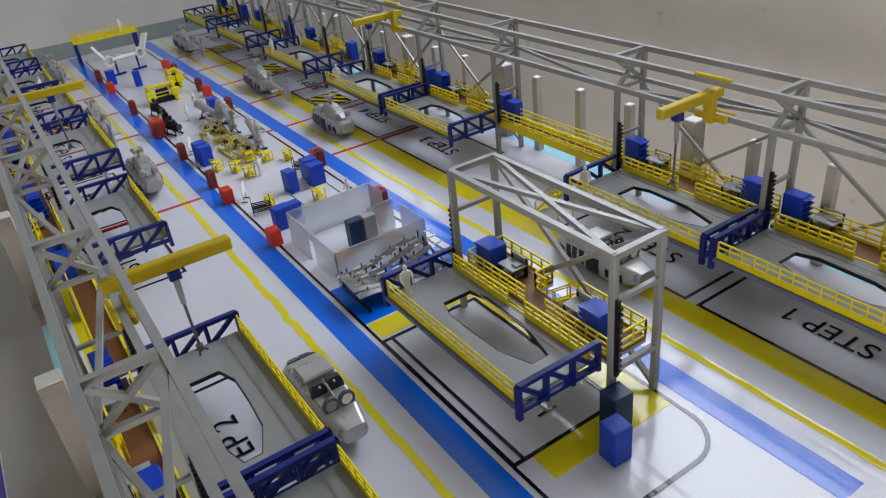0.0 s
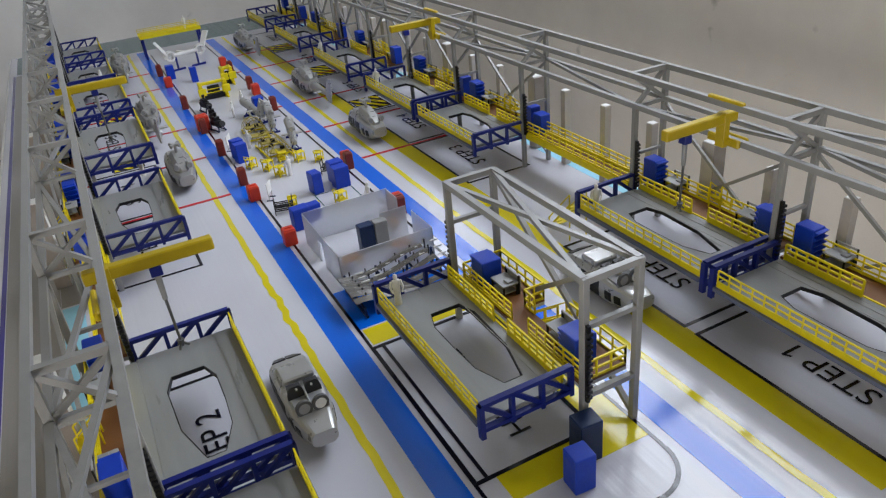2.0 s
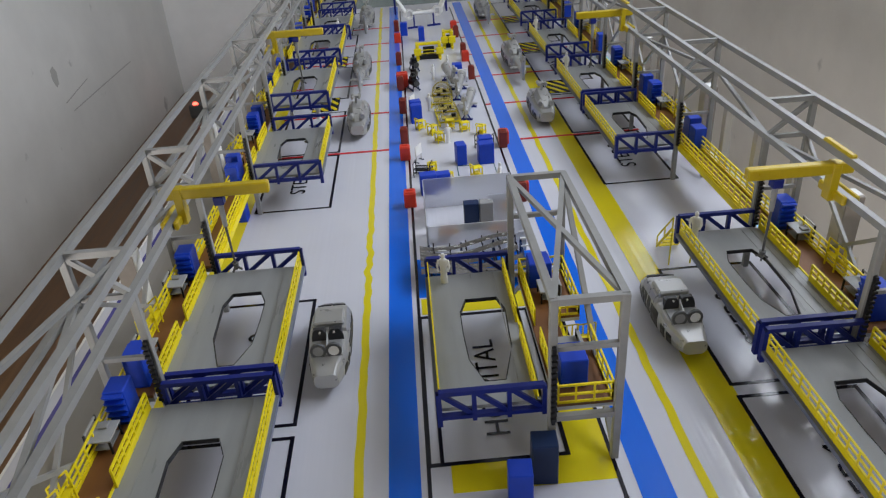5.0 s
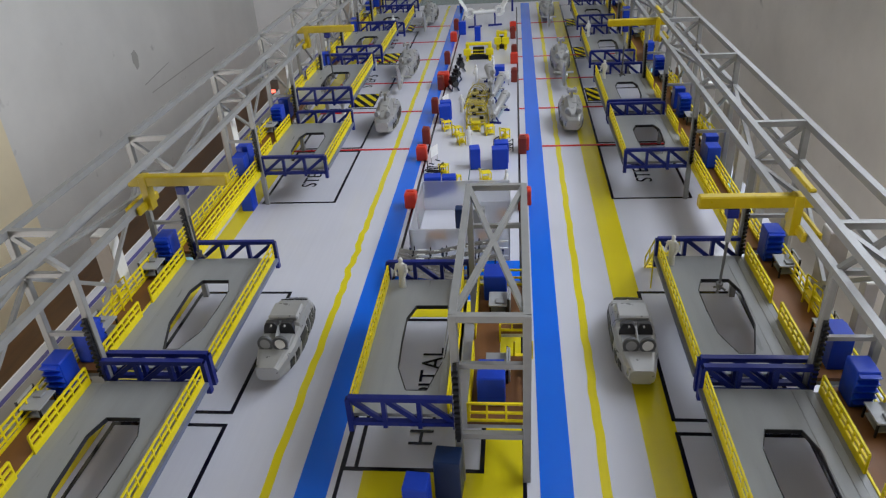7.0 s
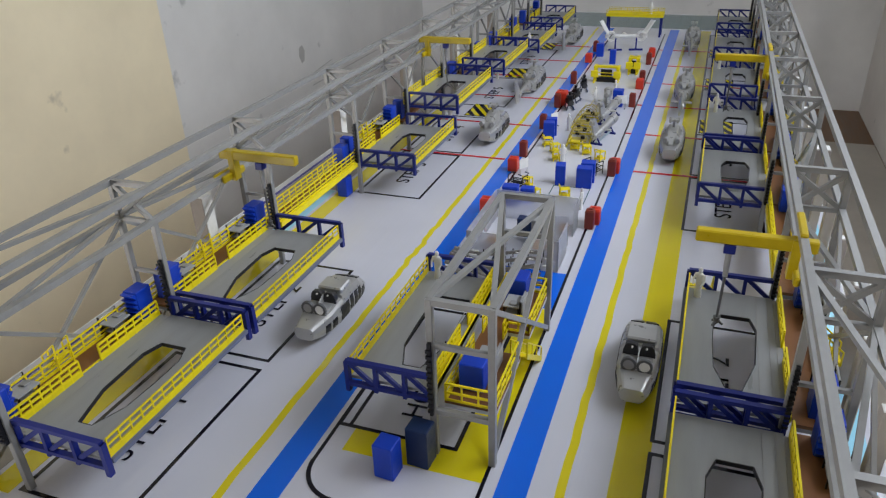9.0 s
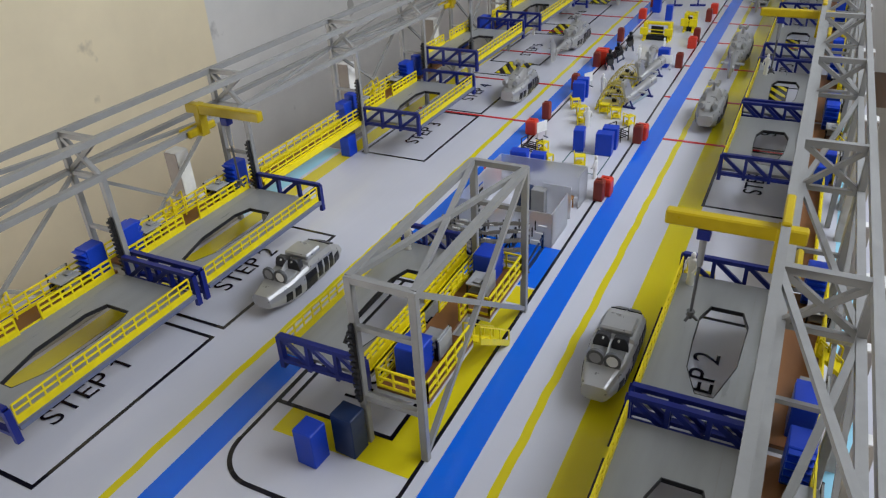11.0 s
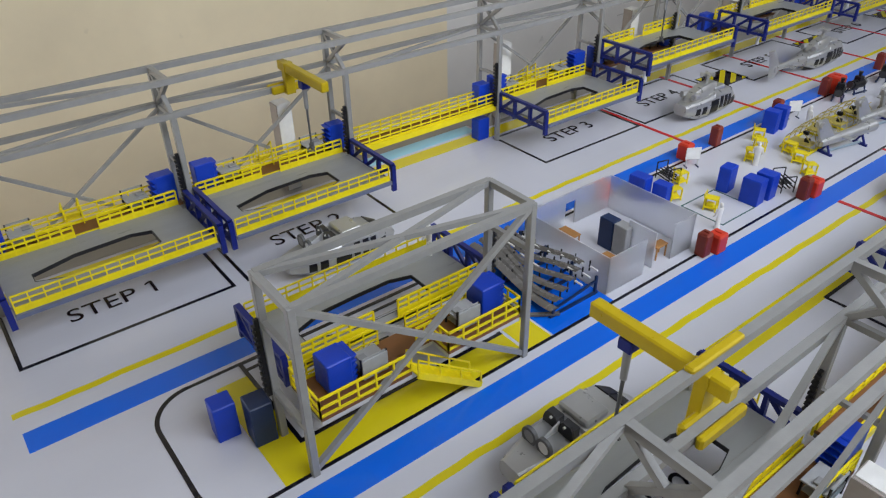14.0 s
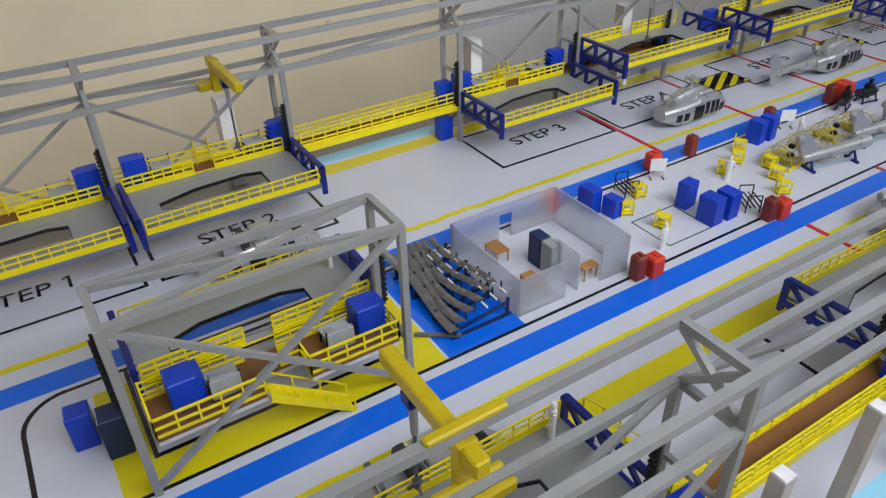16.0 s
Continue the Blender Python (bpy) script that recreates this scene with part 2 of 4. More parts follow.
        for k in range(len(rings) - 1):
            f += [(k * n + i, (k + 1) * n + i, (k + 1) * n + (i + 1) % n, k * n + (i + 1) % n) for i in range(n)]
        return self.put([p for r in rings for p in r], f)


def link(name, mesh, material, smooth=False):
    me = bpy.data.meshes.new(name)
    me.from_pydata([tuple(c * U for c in p) for p in mesh.v], [], mesh.f)
    bm = bmesh.new()
    bm.from_mesh(me)
    bmesh.ops.recalc_face_normals(bm, faces=bm.faces)
    bm.to_mesh(me)
    bm.free()
    me.materials.append(material)
    if smooth:
        me.polygons.foreach_set("use_smooth", [True] * len(me.polygons))
        me.set_sharp_from_angle(angle=radians(40))
    return new(name, me)


def part(name, mesh, material, parent, label="", smooth=False):
    ob = link(name, mesh, material, smooth)
    ob.parent = parent
    for piece, m in mesh.pieces:
        link(piece, m, material, smooth).parent = ob
    return tagged(ob, label) if label else ob


def thing(name, x, y, z, label, category, group="", rz=0.0):
    ob = new(name)
    ob.empty_display_size = 0.01
    ob.matrix_basis = pose(x * U, y * U, z * U, 0, 0, rz)
    return tagged(ob, label, category, group)


def setting(name, mesh, material, label):
    return tagged(link(name, mesh, material), label, kind="structure")


# ---- the room ----
FZ = -0.50
X0, X1, Y0, Y1, HZ = -0.80, 1.22, -1.55, 3.36, 1.36
setting("floor", Mesh().box(X0 - 0.05, X1 + 0.05, Y0, Y1 + 0.05, FZ - 0.03, FZ), PLANK, "brown wooden room floor round the table")
# the low opening is unseen, cut only for the added fill lamp
west = Mesh().box(X0 - 0.05, X0, Y0, -1.24, FZ, HZ).box(X0 - 0.05, X0, -0.56, Y1 + 0.05, FZ, HZ).box(X0 - 0.05, X0, -1.24, -0.56, FZ, -0.46).box(X0 - 0.05, X0, -1.24, -0.56, 0.15, HZ)
setting("wall_west", west, WALL_W_SHADED, "white plastered room wall with faint marks")
for pts in (((2.150, -0.055), (2.172, -0.048), (2.186, -0.070), (2.178, -0.104), (2.160, -0.110), (2.146, -0.082)),
            ((2.185, -0.1665), (2.384, -0.1450), (2.384, -0.1475), (2.185, -0.1700)),
            ((2.220, -0.2035), (2.520, -0.2000), (2.800, -0.1985), (2.800, -0.2015), (2.520, -0.2035), (2.220, -0.2065))):
    n = len(pts)
    m = Mesh().put([(xx, yy, zz) for xx in (X0 - 0.001, X0 + 0.0008) for yy, zz in pts], [tuple(range(n))[::-1], tuple(range(n, 2 * n))] + [(i, (i + 1) % n, n + (i + 1) % n, n + i) for i in range(n)])
    setting("wall_mark", m, SCUFF, "grey scuff mark on the plastered wall")
setting("wall_panel", Mesh().box(X0, X0 + 0.004, -0.40, 1.475, FZ, HZ), WALL_L, "cream painted section of the room wall")
setting("wall_north", Mesh().box(X0, X1, Y1, Y1 + 0.05, FZ, HZ), WALL, "pale grey plastered end wall of the room")
east = Mesh().box(X1, X1 + 0.05, Y0, Y1 + 0.05, FZ, 0.685).box(X1, X1 + 0.05, Y0, Y1 + 0.05, 1.27, HZ).box(X1, X1 + 0.05, Y0, 0.300, 0.685, 1.27).box(X1, X1 + 0.05, 1.625, 2.04, 0.685, 1.27).box(X1, X1 + 0.05, 2.585, Y1 + 0.05, 0.685, 1.27)
east.box(X1, X1 + 0.05, 2.04, 2.585, 0.685, 0.72).box(X1, X1 + 0.05, 2.04, 2.585, 1.16, 1.27)
setting("wall_east", east, WALL_E, "unseen south wall, grey to cut bounced light with two windows")
# thin beige slab over the brown floor on the window side
setting("floor_covering", Mesh().box(0.80, X1 - 0.004, Y0 + 0.06, 2.906, FZ, FZ + 0.003), BEIGE_FLOOR, "pale beige area of the floor beside the table")
# unseen wall and ceiling, their grey chosen to deepen the shadows
setting("wall_south", Mesh().box(X0, X1, Y0, Y0 + 0.05, FZ, HZ), WALL_S, "unseen south wall, grey to cut bounced light")
setting("ceiling", Mesh().box(X0 - 0.05, X1 + 0.05, Y0, Y1 + 0.05, HZ, HZ + 0.03), CEIL, "unseen room ceiling, grey to cut bounced light")
setting("ground", Mesh().box(-600, 600, -600, 600, -2.2, -2.1), GROUND, "ground outside the building")

# ---- the table and its printed sheet ----
table = thing("table", 0.3235, 1.25, FZ, "long low display table under the printed sheet", "table")
part("tabletop", Mesh().block(-0.450, 0.454, -1.228, 1.455, -FZ - 0.03, -FZ - 0.002, 0.002), WHITE, table)
for tx in (-0.39, 0.41):
    for ty in (-1.1, 0.2, 1.4):
        part("leg", Mesh().block(tx - 0.02, tx + 0.02, ty - 0.02, ty + 0.02, 0, -FZ - 0.03, 0.002), WHITE, table)
setting("printed_floor", Mesh().box(-0.120, 0.774, 0.02, 2.70, -0.002, 0), FLOOR, "glossy white laminated floor print of the model")

LIFT = 0.0003


def mark(name, rects, material, label, level=1):
    m = Mesh()
    for x0, x1, y0, y1 in rects:
        m.box(x0, x1, y0, y1, 0.0, LIFT * level)
    return setting(name, m, material, label)


def line_rect(x0, x1, y0, y1, w=0.004):
    return [(x0, x1, y0, y0 + w), (x0, x1, y1 - w, y1), (x0, x0 + w, y0 + w, y1 - w), (x1 - w, x1, y0 + w, y1 - w)]


for x0 in (0.235, 0.445):
    mark("blue_lane", [(x0, x0 + 0.028, 0.19, 2.42)], F_BLUE, "bright blue aisle printed on the floor sheet")
for x0 in (0.2045, 0.4965):
    m = Mesh()
    edge = []
    for i in range(281):
        y = 0.187 + i * 2.233 / 280
        wob = 0.0005 * math.sin(y * 61 + x0 * 90) + 0.0005 * math.sin(y * 143 + x0 * 40) * math.sin(y * 9)
        swell = math.exp(-((y - 0.74) / 0.09) ** 2) if x0 < 0.3 else 0.0
        wob += 0.0016 * swell * (math.sin(y * 190) + 0.7 * math.sin(y * 83 + 1.0))
        edge.append((x0 + wob, y))
    for (xa, ya), (xb, yb) in zip(edge, edge[1:]):
        m.put([(xa, ya, LIFT), (xa + 0.0085, ya, LIFT), (xb + 0.0085, yb, LIFT), (xb, yb, LIFT)], [(0, 1, 2, 3)])
    setting("yellow_line", m, F_YELLOW, "thin wavy yellow guide line printed on the floor sheet")
mark("yellow_band", [(-0.004, 0.022, 0.20, 2.42)], F_YELLOW, "broad yellow band printed beside the stations")
mark("yellow_band", [(0.540, 0.5715, 0.20, 2.42)], F_YELLOW, "broad yellow band printed beside the stations")
mark("light_blue_band", [(-0.036, -0.010, 0.66, 0.915)], F_CYAN, "light blue band printed behind the gantry")
# painted shade: the sheet greyed behind the gantry and under the decks
mark("shade_strip", [(-0.102, -0.037, 0.10, 2.42), (-0.0365, -0.010, 0.10, 0.656), (-0.0365, -0.010, 0.919, 2.42)], F_SHADE, "warm grey strip painted for the shade behind the gantry")
mark("border_line", [(-0.109, -0.103, 0.10, 2.42)], F_VIOLET, "dark violet border line along the edge of the sheet")
mark("light_blue_band", [(0.734, 0.762, 0.20, 2.42)], F_CYAN, "light blue band printed behind the gantry")
STATIONS = ((0.206, 0.431), (0.445, 0.666), (0.920, 1.1355), (1.147, 1.375), (1.462, 1.715), (1.810, 2.060), (2.145, 2.36))
for sx in (0.028, 0.5690):
    for y0, y1 in STATIONS:
        mark("station_outline", line_rect(sx, sx + 0.118, y0, y1), F_BLACK, "black outline of a work station on the floor sheet", 2)
mark("aisle_line", [(0.569, 0.5725, ya + 0.0005, yb - 0.0005) for (_, ya), (yb, _) in zip(STATIONS[3:], STATIONS[4:])], F_BLACK, "black line along the row of stations", 2)
RED_Y = (1.139, 1.346, 1.55, 1.745, 1.93, 2.12)
for y in RED_Y:
    mark("red_line", [(0.02, 0.235, y - 0.0031, y + 0.0031), (0.434, 0.445, y - 0.0031, y + 0.0031), (0.473, 0.69, y - 0.0031, y + 0.0031)], F_RED, "thin red dividing line printed across the floor", 3)
mark("zone_line", [(0.4305, 0.434, 0.325, 2.35), (0.2685, 0.272, 0.3245, 2.35)], F_BLACK, "black line along the middle zone", 2)
mark("hospital_outline", line_rect(0.269, 0.397, 0.376, 0.608) + [(0.281, 0.2845, 0.38, 0.604)], F_BLACK, "double black outline of the repair station", 3)
mark("yellow_pad", [(0.397, 0.4305, 0.345, 0.608), (0.290, 0.397, 0.345, 0.376), (0.274, 0.4305, 0.612, 0.645)], F_YELLOW, "yellow safety area round the repair station")
mark("blue_pad", [(0.272, 0.4305, 0.648, 0.74)], F_BLUE, "bright blue storage area on the floor sheet")
corner = Mesh()
for cx, turn in ((0.310, 1), (0.39225, -1)):
    arc = [(cx - turn * 0.04 * math.cos(a), 0.325 - 0.04 * math.sin(a)) for a in [i * math.pi / 24 for i in range(13)]]
    for (xa, ya), (xb, yb) in zip(arc, arc[1:]):
        corner.bar((xa, ya, LIFT), (xb, yb, LIFT), 0.0043, 2 * LIFT)
corner.bar((0.310, 0.285, LIFT), (0.39225, 0.285, LIFT), 0.0043, 2 * LIFT)
setting("zone_corner", corner, F_BLACK, "rounded black end of the middle zone")
mark("teal_end", [(-0.1, 0.77, 2.44, 2.69)], F_TEAL, "teal strip at the far end of the sheet")


def lettering(text, x, y, size, label):
    c = bpy.data.curves.new("lettering", "FONT")
    c.body, c.size, c.extrude = text, size * U, 0.0002
    c.align_x, c.align_y = "LEFT", "BOTTOM_BASELINE"
    src = bpy.data.objects.new("lettering_source", c)
    scene.collection.objects.link(src)
    me = bpy.data.meshes.new_from_object(src.evaluated_get(bpy.context.evaluated_depsgraph_get()))
    bpy.data.objects.remove(src)
    me.materials.append(F_BLACK)
    ob = new("floor_lettering", me)
    ob.matrix_basis = pose(x * U, y * U, 0.0009 * U, 0, 0, 90)
    if text.endswith("1"):
        right = max(v.co.x for v in me.vertices) / U
        flag = Mesh().prism([(right - 0.05 * size, 0.72 * size), (right - 0.09 * size, 0.61 * size), (right - 0.25 * size, 0.53 * size), (right - 0.25 * size, 0.60 * size)], -0.0001, 0.0002)
        part("numeral_flag", flag, F_BLACK, ob)
    return tagged(ob, label, kind="structure")


for k, (y0, y1) in enumerate(STATIONS):
    for sx in (0.099, 0.639):
        lettering("STEP %d" % (k + 1), sx, y0 + 0.059, 0.0355, "black printed words STEP %d on the floor" % (k + 1))
lettering("HOSPITAL", 0.348, 0.406, 0.0325, "black printed word HOSPITAL on the floor")


def hazard(x0, x1, y0, y1):
    """Black board with slanting yellow bars, printed between two stations."""
    h = mark("hazard_area", [(x0, x1, y0, y1)], F_BLACK, "black and yellow striped hazard area on the floor", 2)
    pitch, slope = 0.0235, -0.62
    ya, yb = y0 + 0.003, y1 - 0.003
    xa, xb = x0 + 0.002, x1 - 0.002
    shift = slope * (yb - ya)
    for i in range(-1, 6):
        a = xa + i * pitch
        b = a + pitch * 0.48
        # slanting bar cut off at both sides of the board
        left = [(min(max(a + shift * k / 12, xa), xb), ya + (yb - ya) * k / 12) for k in range(13)]
        right = [(min(max(b + shift * k / 12, xa), xb), ya + (yb - ya) * k / 12) for k in range(13)]
        rows = [k for k in range(13) if right[k][0] - left[k][0] > 1e-5]
        if len(rows) < 3:
            continue
        m = Mesh()
        for k in rows[:-1]:
            m.put([left[k] + (3 * LIFT,), right[k] + (3 * LIFT,), right[k + 1] + (3 * LIFT,), left[k + 1] + (3 * LIFT,)], [(0, 1, 2, 3)])
        part("stripe", m, F_YELLOW, h)
    return h


for y0, y1 in ((1.382, 1.458), (1.721, 1.806), (2.066, 2.141)):
    hazard(0.072, 0.128, y0, y1 + 0.014)
    hazard(0.5745, 0.640, y0, y1 + 0.014)


# ---- gantries ----
ZA, ZC, OVER = 0.170, 0.211, 0.008


def gantry(front, back, label):
    """Steel frame along one row of stations: post pairs, a box truss on top and cross bracing behind."""
    g = thing("gantry", front, BAYS[0], 0, label, "gantry", "gantries over the station rows")
    d = back - front
    v = -OVER if d > 0 else OVER
    o = BAYS[0]
    w = 0.0066
    for k, y in enumerate(BAYS):
        y -= o
        part("post", Mesh().block(-w / 2, w / 2, y - w / 2, y + w / 2, 0, ZA + w * 0.4, 0.0006), STEEL, g)
        part("post", Mesh().block(d - w / 2, d + w / 2, y - w / 2, y + w / 2, 0, ZC + w * 0.4, 0.0006), STEEL, g)
        part("arm", Mesh().bar((v, y, ZC), (d, y, ZC), w * 0.9, w * 0.88), STEEL, g)
        part("arm", Mesh().bar((0, y, ZA - 0.001), (d, y, ZA - 0.001), w * 0.7, w * 0.7), STEEL, g)
        part("cross_brace", Mesh().bar((0, y, ZA), (d, y, ZC), w * 0.75, w * 0.7), STEEL, g)
        part("cross_brace", Mesh().bar((v, y, ZC), (d, y, ZA), w * 0.68, w * 0.7), STEEL, g)
        part("tie", Mesh().bar((0, y, 0.105), (d, y, 0.105), w * 0.6, w * 0.6), STEEL, g)
        rack = Mesh().box(-0.0015, 0.0015, y - w / 2 - 0.004, y - w / 2 - 0.0002, 0.058, 0.125)
        for i in range(12):
            rack.box(-0.0024, 0.0024, y - w / 2 - 0.0062, y - w / 2 - 0.003, 0.062 + i * 0.0052, 0.0645 + i * 0.0052)
        part("rack_strip", rack, BLACK, g, "black toothed lifting rack")
    end = BAYS[-1] - o
    for x, z, h in ((0, ZA, w), (v, ZC, w), (d, ZC, w), (d, ZA, w * 0.8)):
        part("chord", Mesh().bar((x, -0.09, z), (x, end + 0.09, z), w * 0.95, h), STEEL, g)
    for k in range(len(BAYS) - 1):
        a, b = BAYS[k] - o, BAYS[k + 1] - o
        flip = k % 2
        if k in (0, 7, 9):
            part("brace", Mesh().bar((v, a if flip else b, ZC), (d, b if flip else a, ZC), w * 0.7, w * 0.6), STEEL, g)
        part("brace", Mesh().bar((0, b if flip else a, ZA), (d, a if flip else b, ZA), w * 0.7, w * 0.6), STEEL, g)
        if k != 2:
            part("brace", Mesh().bar((d, a, ZA - 0.005), (d, b, 0.01), w * 0.6, w * 0.6), STEEL, g)
            part("brace", Mesh().bar((d, b, ZA - 0.005), (d, a, 0.01), w * 0.53, w * 0.6), STEEL, g)
    return g


LF, LB, RF, RB = 0.038, -0.007, 0.676, 0.723
gantry(LF, LB, "grey steel gantry frame standing along the cream wall side")
gantry(RF, RB, "grey steel gantry frame standing along the window wall side")


# ---- platforms ----
DZ, RAIL = 0.058, 0.0195


def railing(m, p, q, z, h=RAIL, step=0.0125, t=0.0013, rails=3, toe=0.0032):
    """A railing from p to q in the plan."""
    p, q = Vector((*p, 0)), Vector((*q, 0))
    n = max(2, round((q - p).length / step))
    for i in range(n + 1):
        e = p.lerp(q, i / n)
        m.pieces.append(("post", Mesh().bar((e.x, e.y, z), (e.x, e.y, z + h), t, t)))
    for i in range(rails):
        zz = z + h * (i + 1) / rails
        m.bar((p.x, p.y, zz), (q.x, q.y, zz), t * 1.1, t * 1.2)
    m.pieces.append(("toe_strip", Mesh().bar((p.x, p.y, z + toe / 2), (q.x, q.y, z + toe / 2), t * 0.8, toe)))
    return m


def truss(x0, x1, y, foot):
    """Blue end beam between x0 and x1; foot is the end that hangs free."""
    m = Mesh()
    z0, z1 = DZ - 0.006, DZ + 0.020
    m.bar((x0, y, z1), (x1, y, z1), 0.0055, 0.0042)
    m.pieces.append(("lower_chord", Mesh().bar((x0, y, z0), (x1, y, z0), 0.0055, 0.004)))
    n = 3
    for i in range(n + 1):
        x = x0 + (x1 - x0) * i / n
        m.pieces.append(("upright", Mesh().bar((x, y, z0 - 0.005), (x, y, z1), 0.0038, 0.0052)))
        if i < n:
            m.pieces.append(("diagonal", Mesh().bar((x, y, z0), (x + (x1 - x0) / n, y, z1), 0.003, 0.0045)))
    m.pieces.append(("foot", Mesh().bar((foot, y, z0 - 0.009), (foot, y, z1), 0.0046, 0.0058)))
    return m


def platform(side, y0, y1, label, x0, x1, group="lifting platforms of the stations", back=True, lift=0.0, wider=0.0, ledge=0.0):
    """Raised deck with an opening for the fuselage. x0 is the gantry edge, x1 the free edge."""
    s = 1 if x1 > x0 else -1
    p = thing("work_platform", x0, y0, lift, label, "platform", group)
    W, L = x1 - x0, y1 - y0
    e = 0.004
    hole = [(0.36, 0.14), (0.52, 0.14), (0.645, 0.29), (0.665, 0.48), (0.665, 0.655), (0.585, 0.76), (0.27, 0.76), (0.20, 0.655), (0.225, 0.36)]
    inner = [((u - wider if u < 0.45 else u) * W, e + v * (L - 2 * e)) for u, v in hole]
    cx, cy = 0.435 * W, 0.46 * L

    def onto(px, py):
        dx, dy = px - cx, py - cy
        k = min((((W if dx * s > 0 else 0) - cx) / dx) if abs(dx) > 1e-9 else 1e9, (((L - e) if dy > 0 else e) - cy) / dy if abs(dy) > 1e-9 else 1e9)
        return cx + dx * k, cy + dy * k

    ring_i, ring_o = [], []
    n = len(inner)
    outs = [onto(*q) for q in inner]
    corners = [(W, L - e), (0, L - e), (0, e), (W, e)]
    ang = lambda q: math.atan2(q[1] - cy, (q[0] - cx) * s)
    pts = [(ang(o), o, i) for o, i in zip(outs, inner)]
    for c in corners:
        a = ang(c)
        ts = []
        for i in range(n):
            (ax, ay), (bx, by) = inner[i], inner[(i + 1) % n]
            dx, dy = c[0] - cx, c[1] - cy
            det = dx * (ay - by) - dy * (ax - bx)
            if abs(det) > 1e-12:
                t = ((ax - cx) * (ay - by) - (ay - cy) * (ax - bx)) / det
                u = (dx * (ay - cy) - dy * (ax - cx)) / det
                if t > 0 and -1e-9 <= u <= 1 + 1e-9:
                    ts.append(t)
        t = min(ts) if ts else 0.5
        pts.append((a, c, (cx + t * (c[0] - cx), cy + t * (c[1] - cy))))
    pts.sort()
    ring_o, ring_i = [q[1] for q in pts], [q[2] for q in pts]
    part("deck", Mesh().frame_plate(ring_o, ring_i, DZ - 0.0035, DZ), DECK, p, "grey deck with a fuselage opening")
    trim = Mesh()
    for i in range(n):
        a, b = inner[i], inner[(i + 1) % n]
        trim.bar((*a, DZ - 0.0019), (*b, DZ - 0.0019), 0.0008, 0.0042)
    part("opening_trim", trim, BLACK, p, "black edge strip")
    for k in range(2):
        u = 0.80 + 0.12 * k if side > 0 else 0.07 + 0.12 * k
        part("seam", Mesh().box(u * W - 0.0005, u * W + 0.0005, e + 0.002, L - e - 0.002, DZ, DZ + 0.0004), STEEL, p)
    if ledge:
        part("ledge", Mesh().box(*sorted((-s * 0.0002, -s * ledge)), 0.007, L - 0.007, DZ - 0.0035, DZ), DECK, p)
        part("edge_strip", Mesh().box(*sorted((-s * ledge, -s * (ledge + 0.0018))), 0.007, L - 0.007, DZ - 0.006, DZ + 0.0012), YELLOW, p, "yellow edge board")
    part("end_truss", truss(0, W, 0.0, W), BLUE, p, "dark blue truss")
    part("end_truss", truss(0, W, L, W), BLUE, p, "dark blue truss")
    part("front_railing", railing(Mesh(), (W - s * 0.001, 0.006), (W - s * 0.001, L - 0.006), DZ, step=0.0145, toe=0.0056), YELLOW, p, "yellow railing")
    # edge below the railing, its blue-grey standing for shade
    part("toe_board", Mesh().box(min(W, W + s * 0.003), max(W, W + s * 0.003), 0.004, L - 0.004, DZ - 0.0046, DZ - 0.0002), EDGE_SHADE, p, "deck edge coloured blue-grey for its shade")
    if back:
        gap = 0.40 * L
        for a, b in ((0.005, gap + 0.003), (gap + 0.030, L - 0.008)):
            part("back_railing", railing(Mesh(), (-s * (ledge - 0.0015), a), (-s * (ledge - 0.0015), b), DZ, h=RAIL * 0.95, step=0.0125, t=0.0017, toe=0.0075), YELLOW, p, "yellow railing")
    return p


def walkway(front, s, y0, y1, label, wide=0.042, near=0.002):
    """Brown mezzanine behind the platforms. s: the way outwards."""
    w = thing("walkway", front, y0, 0, label, "walkway", "mezzanine walkways")
    L = y1 - y0
    a, b = sorted((s * near, s * wide))
    part("board", Mesh().box(a, b, 0, L, DZ - 0.004, DZ - 0.0005), BROWN, w)
    part("edge_beam", Mesh().box(a, b, 0.002, 0.006, DZ - 0.010, DZ - 0.004), STEEL, w)
    part("edge_beam", Mesh().box(a, b, L - 0.006, L - 0.002, DZ - 0.010, DZ - 0.004), STEEL, w)
    part("outer_railing", railing(Mesh(), (s * wide - s * 0.001, 0), (s * wide - s * 0.001, L), DZ, h=RAIL, step=0.018, t=0.0014), YELLOW, w, "yellow railing")
    return w


DECKS = ((0.217, 0.4285), (0.4405, 0.655), (0.921, 1.130), (1.145, 1.375), (1.475, 1.710), (1.825, 2.055), (2.145, 2.360))
for a, b in DECKS:
    platform(1, a, b, "grey lifting platform with blue end trusses along the cream wall", 0.041, 0.139, lift={1.145: 0.037, 1.475: 0.028}.get(a, 0.0), ledge=0.0145)
    platform(-1, a, b, "grey lifting platform with blue end trusses along the window wall", 0.676, 0.585, ledge=0.006)
    walkway(0.039, -1, a, b, "brown mezzanine floor with a yellow outer railing", near=0.0148)
    walkway(0.676, 1, a, b, "brown mezzanine floor with a yellow outer railing", near=0.0082)
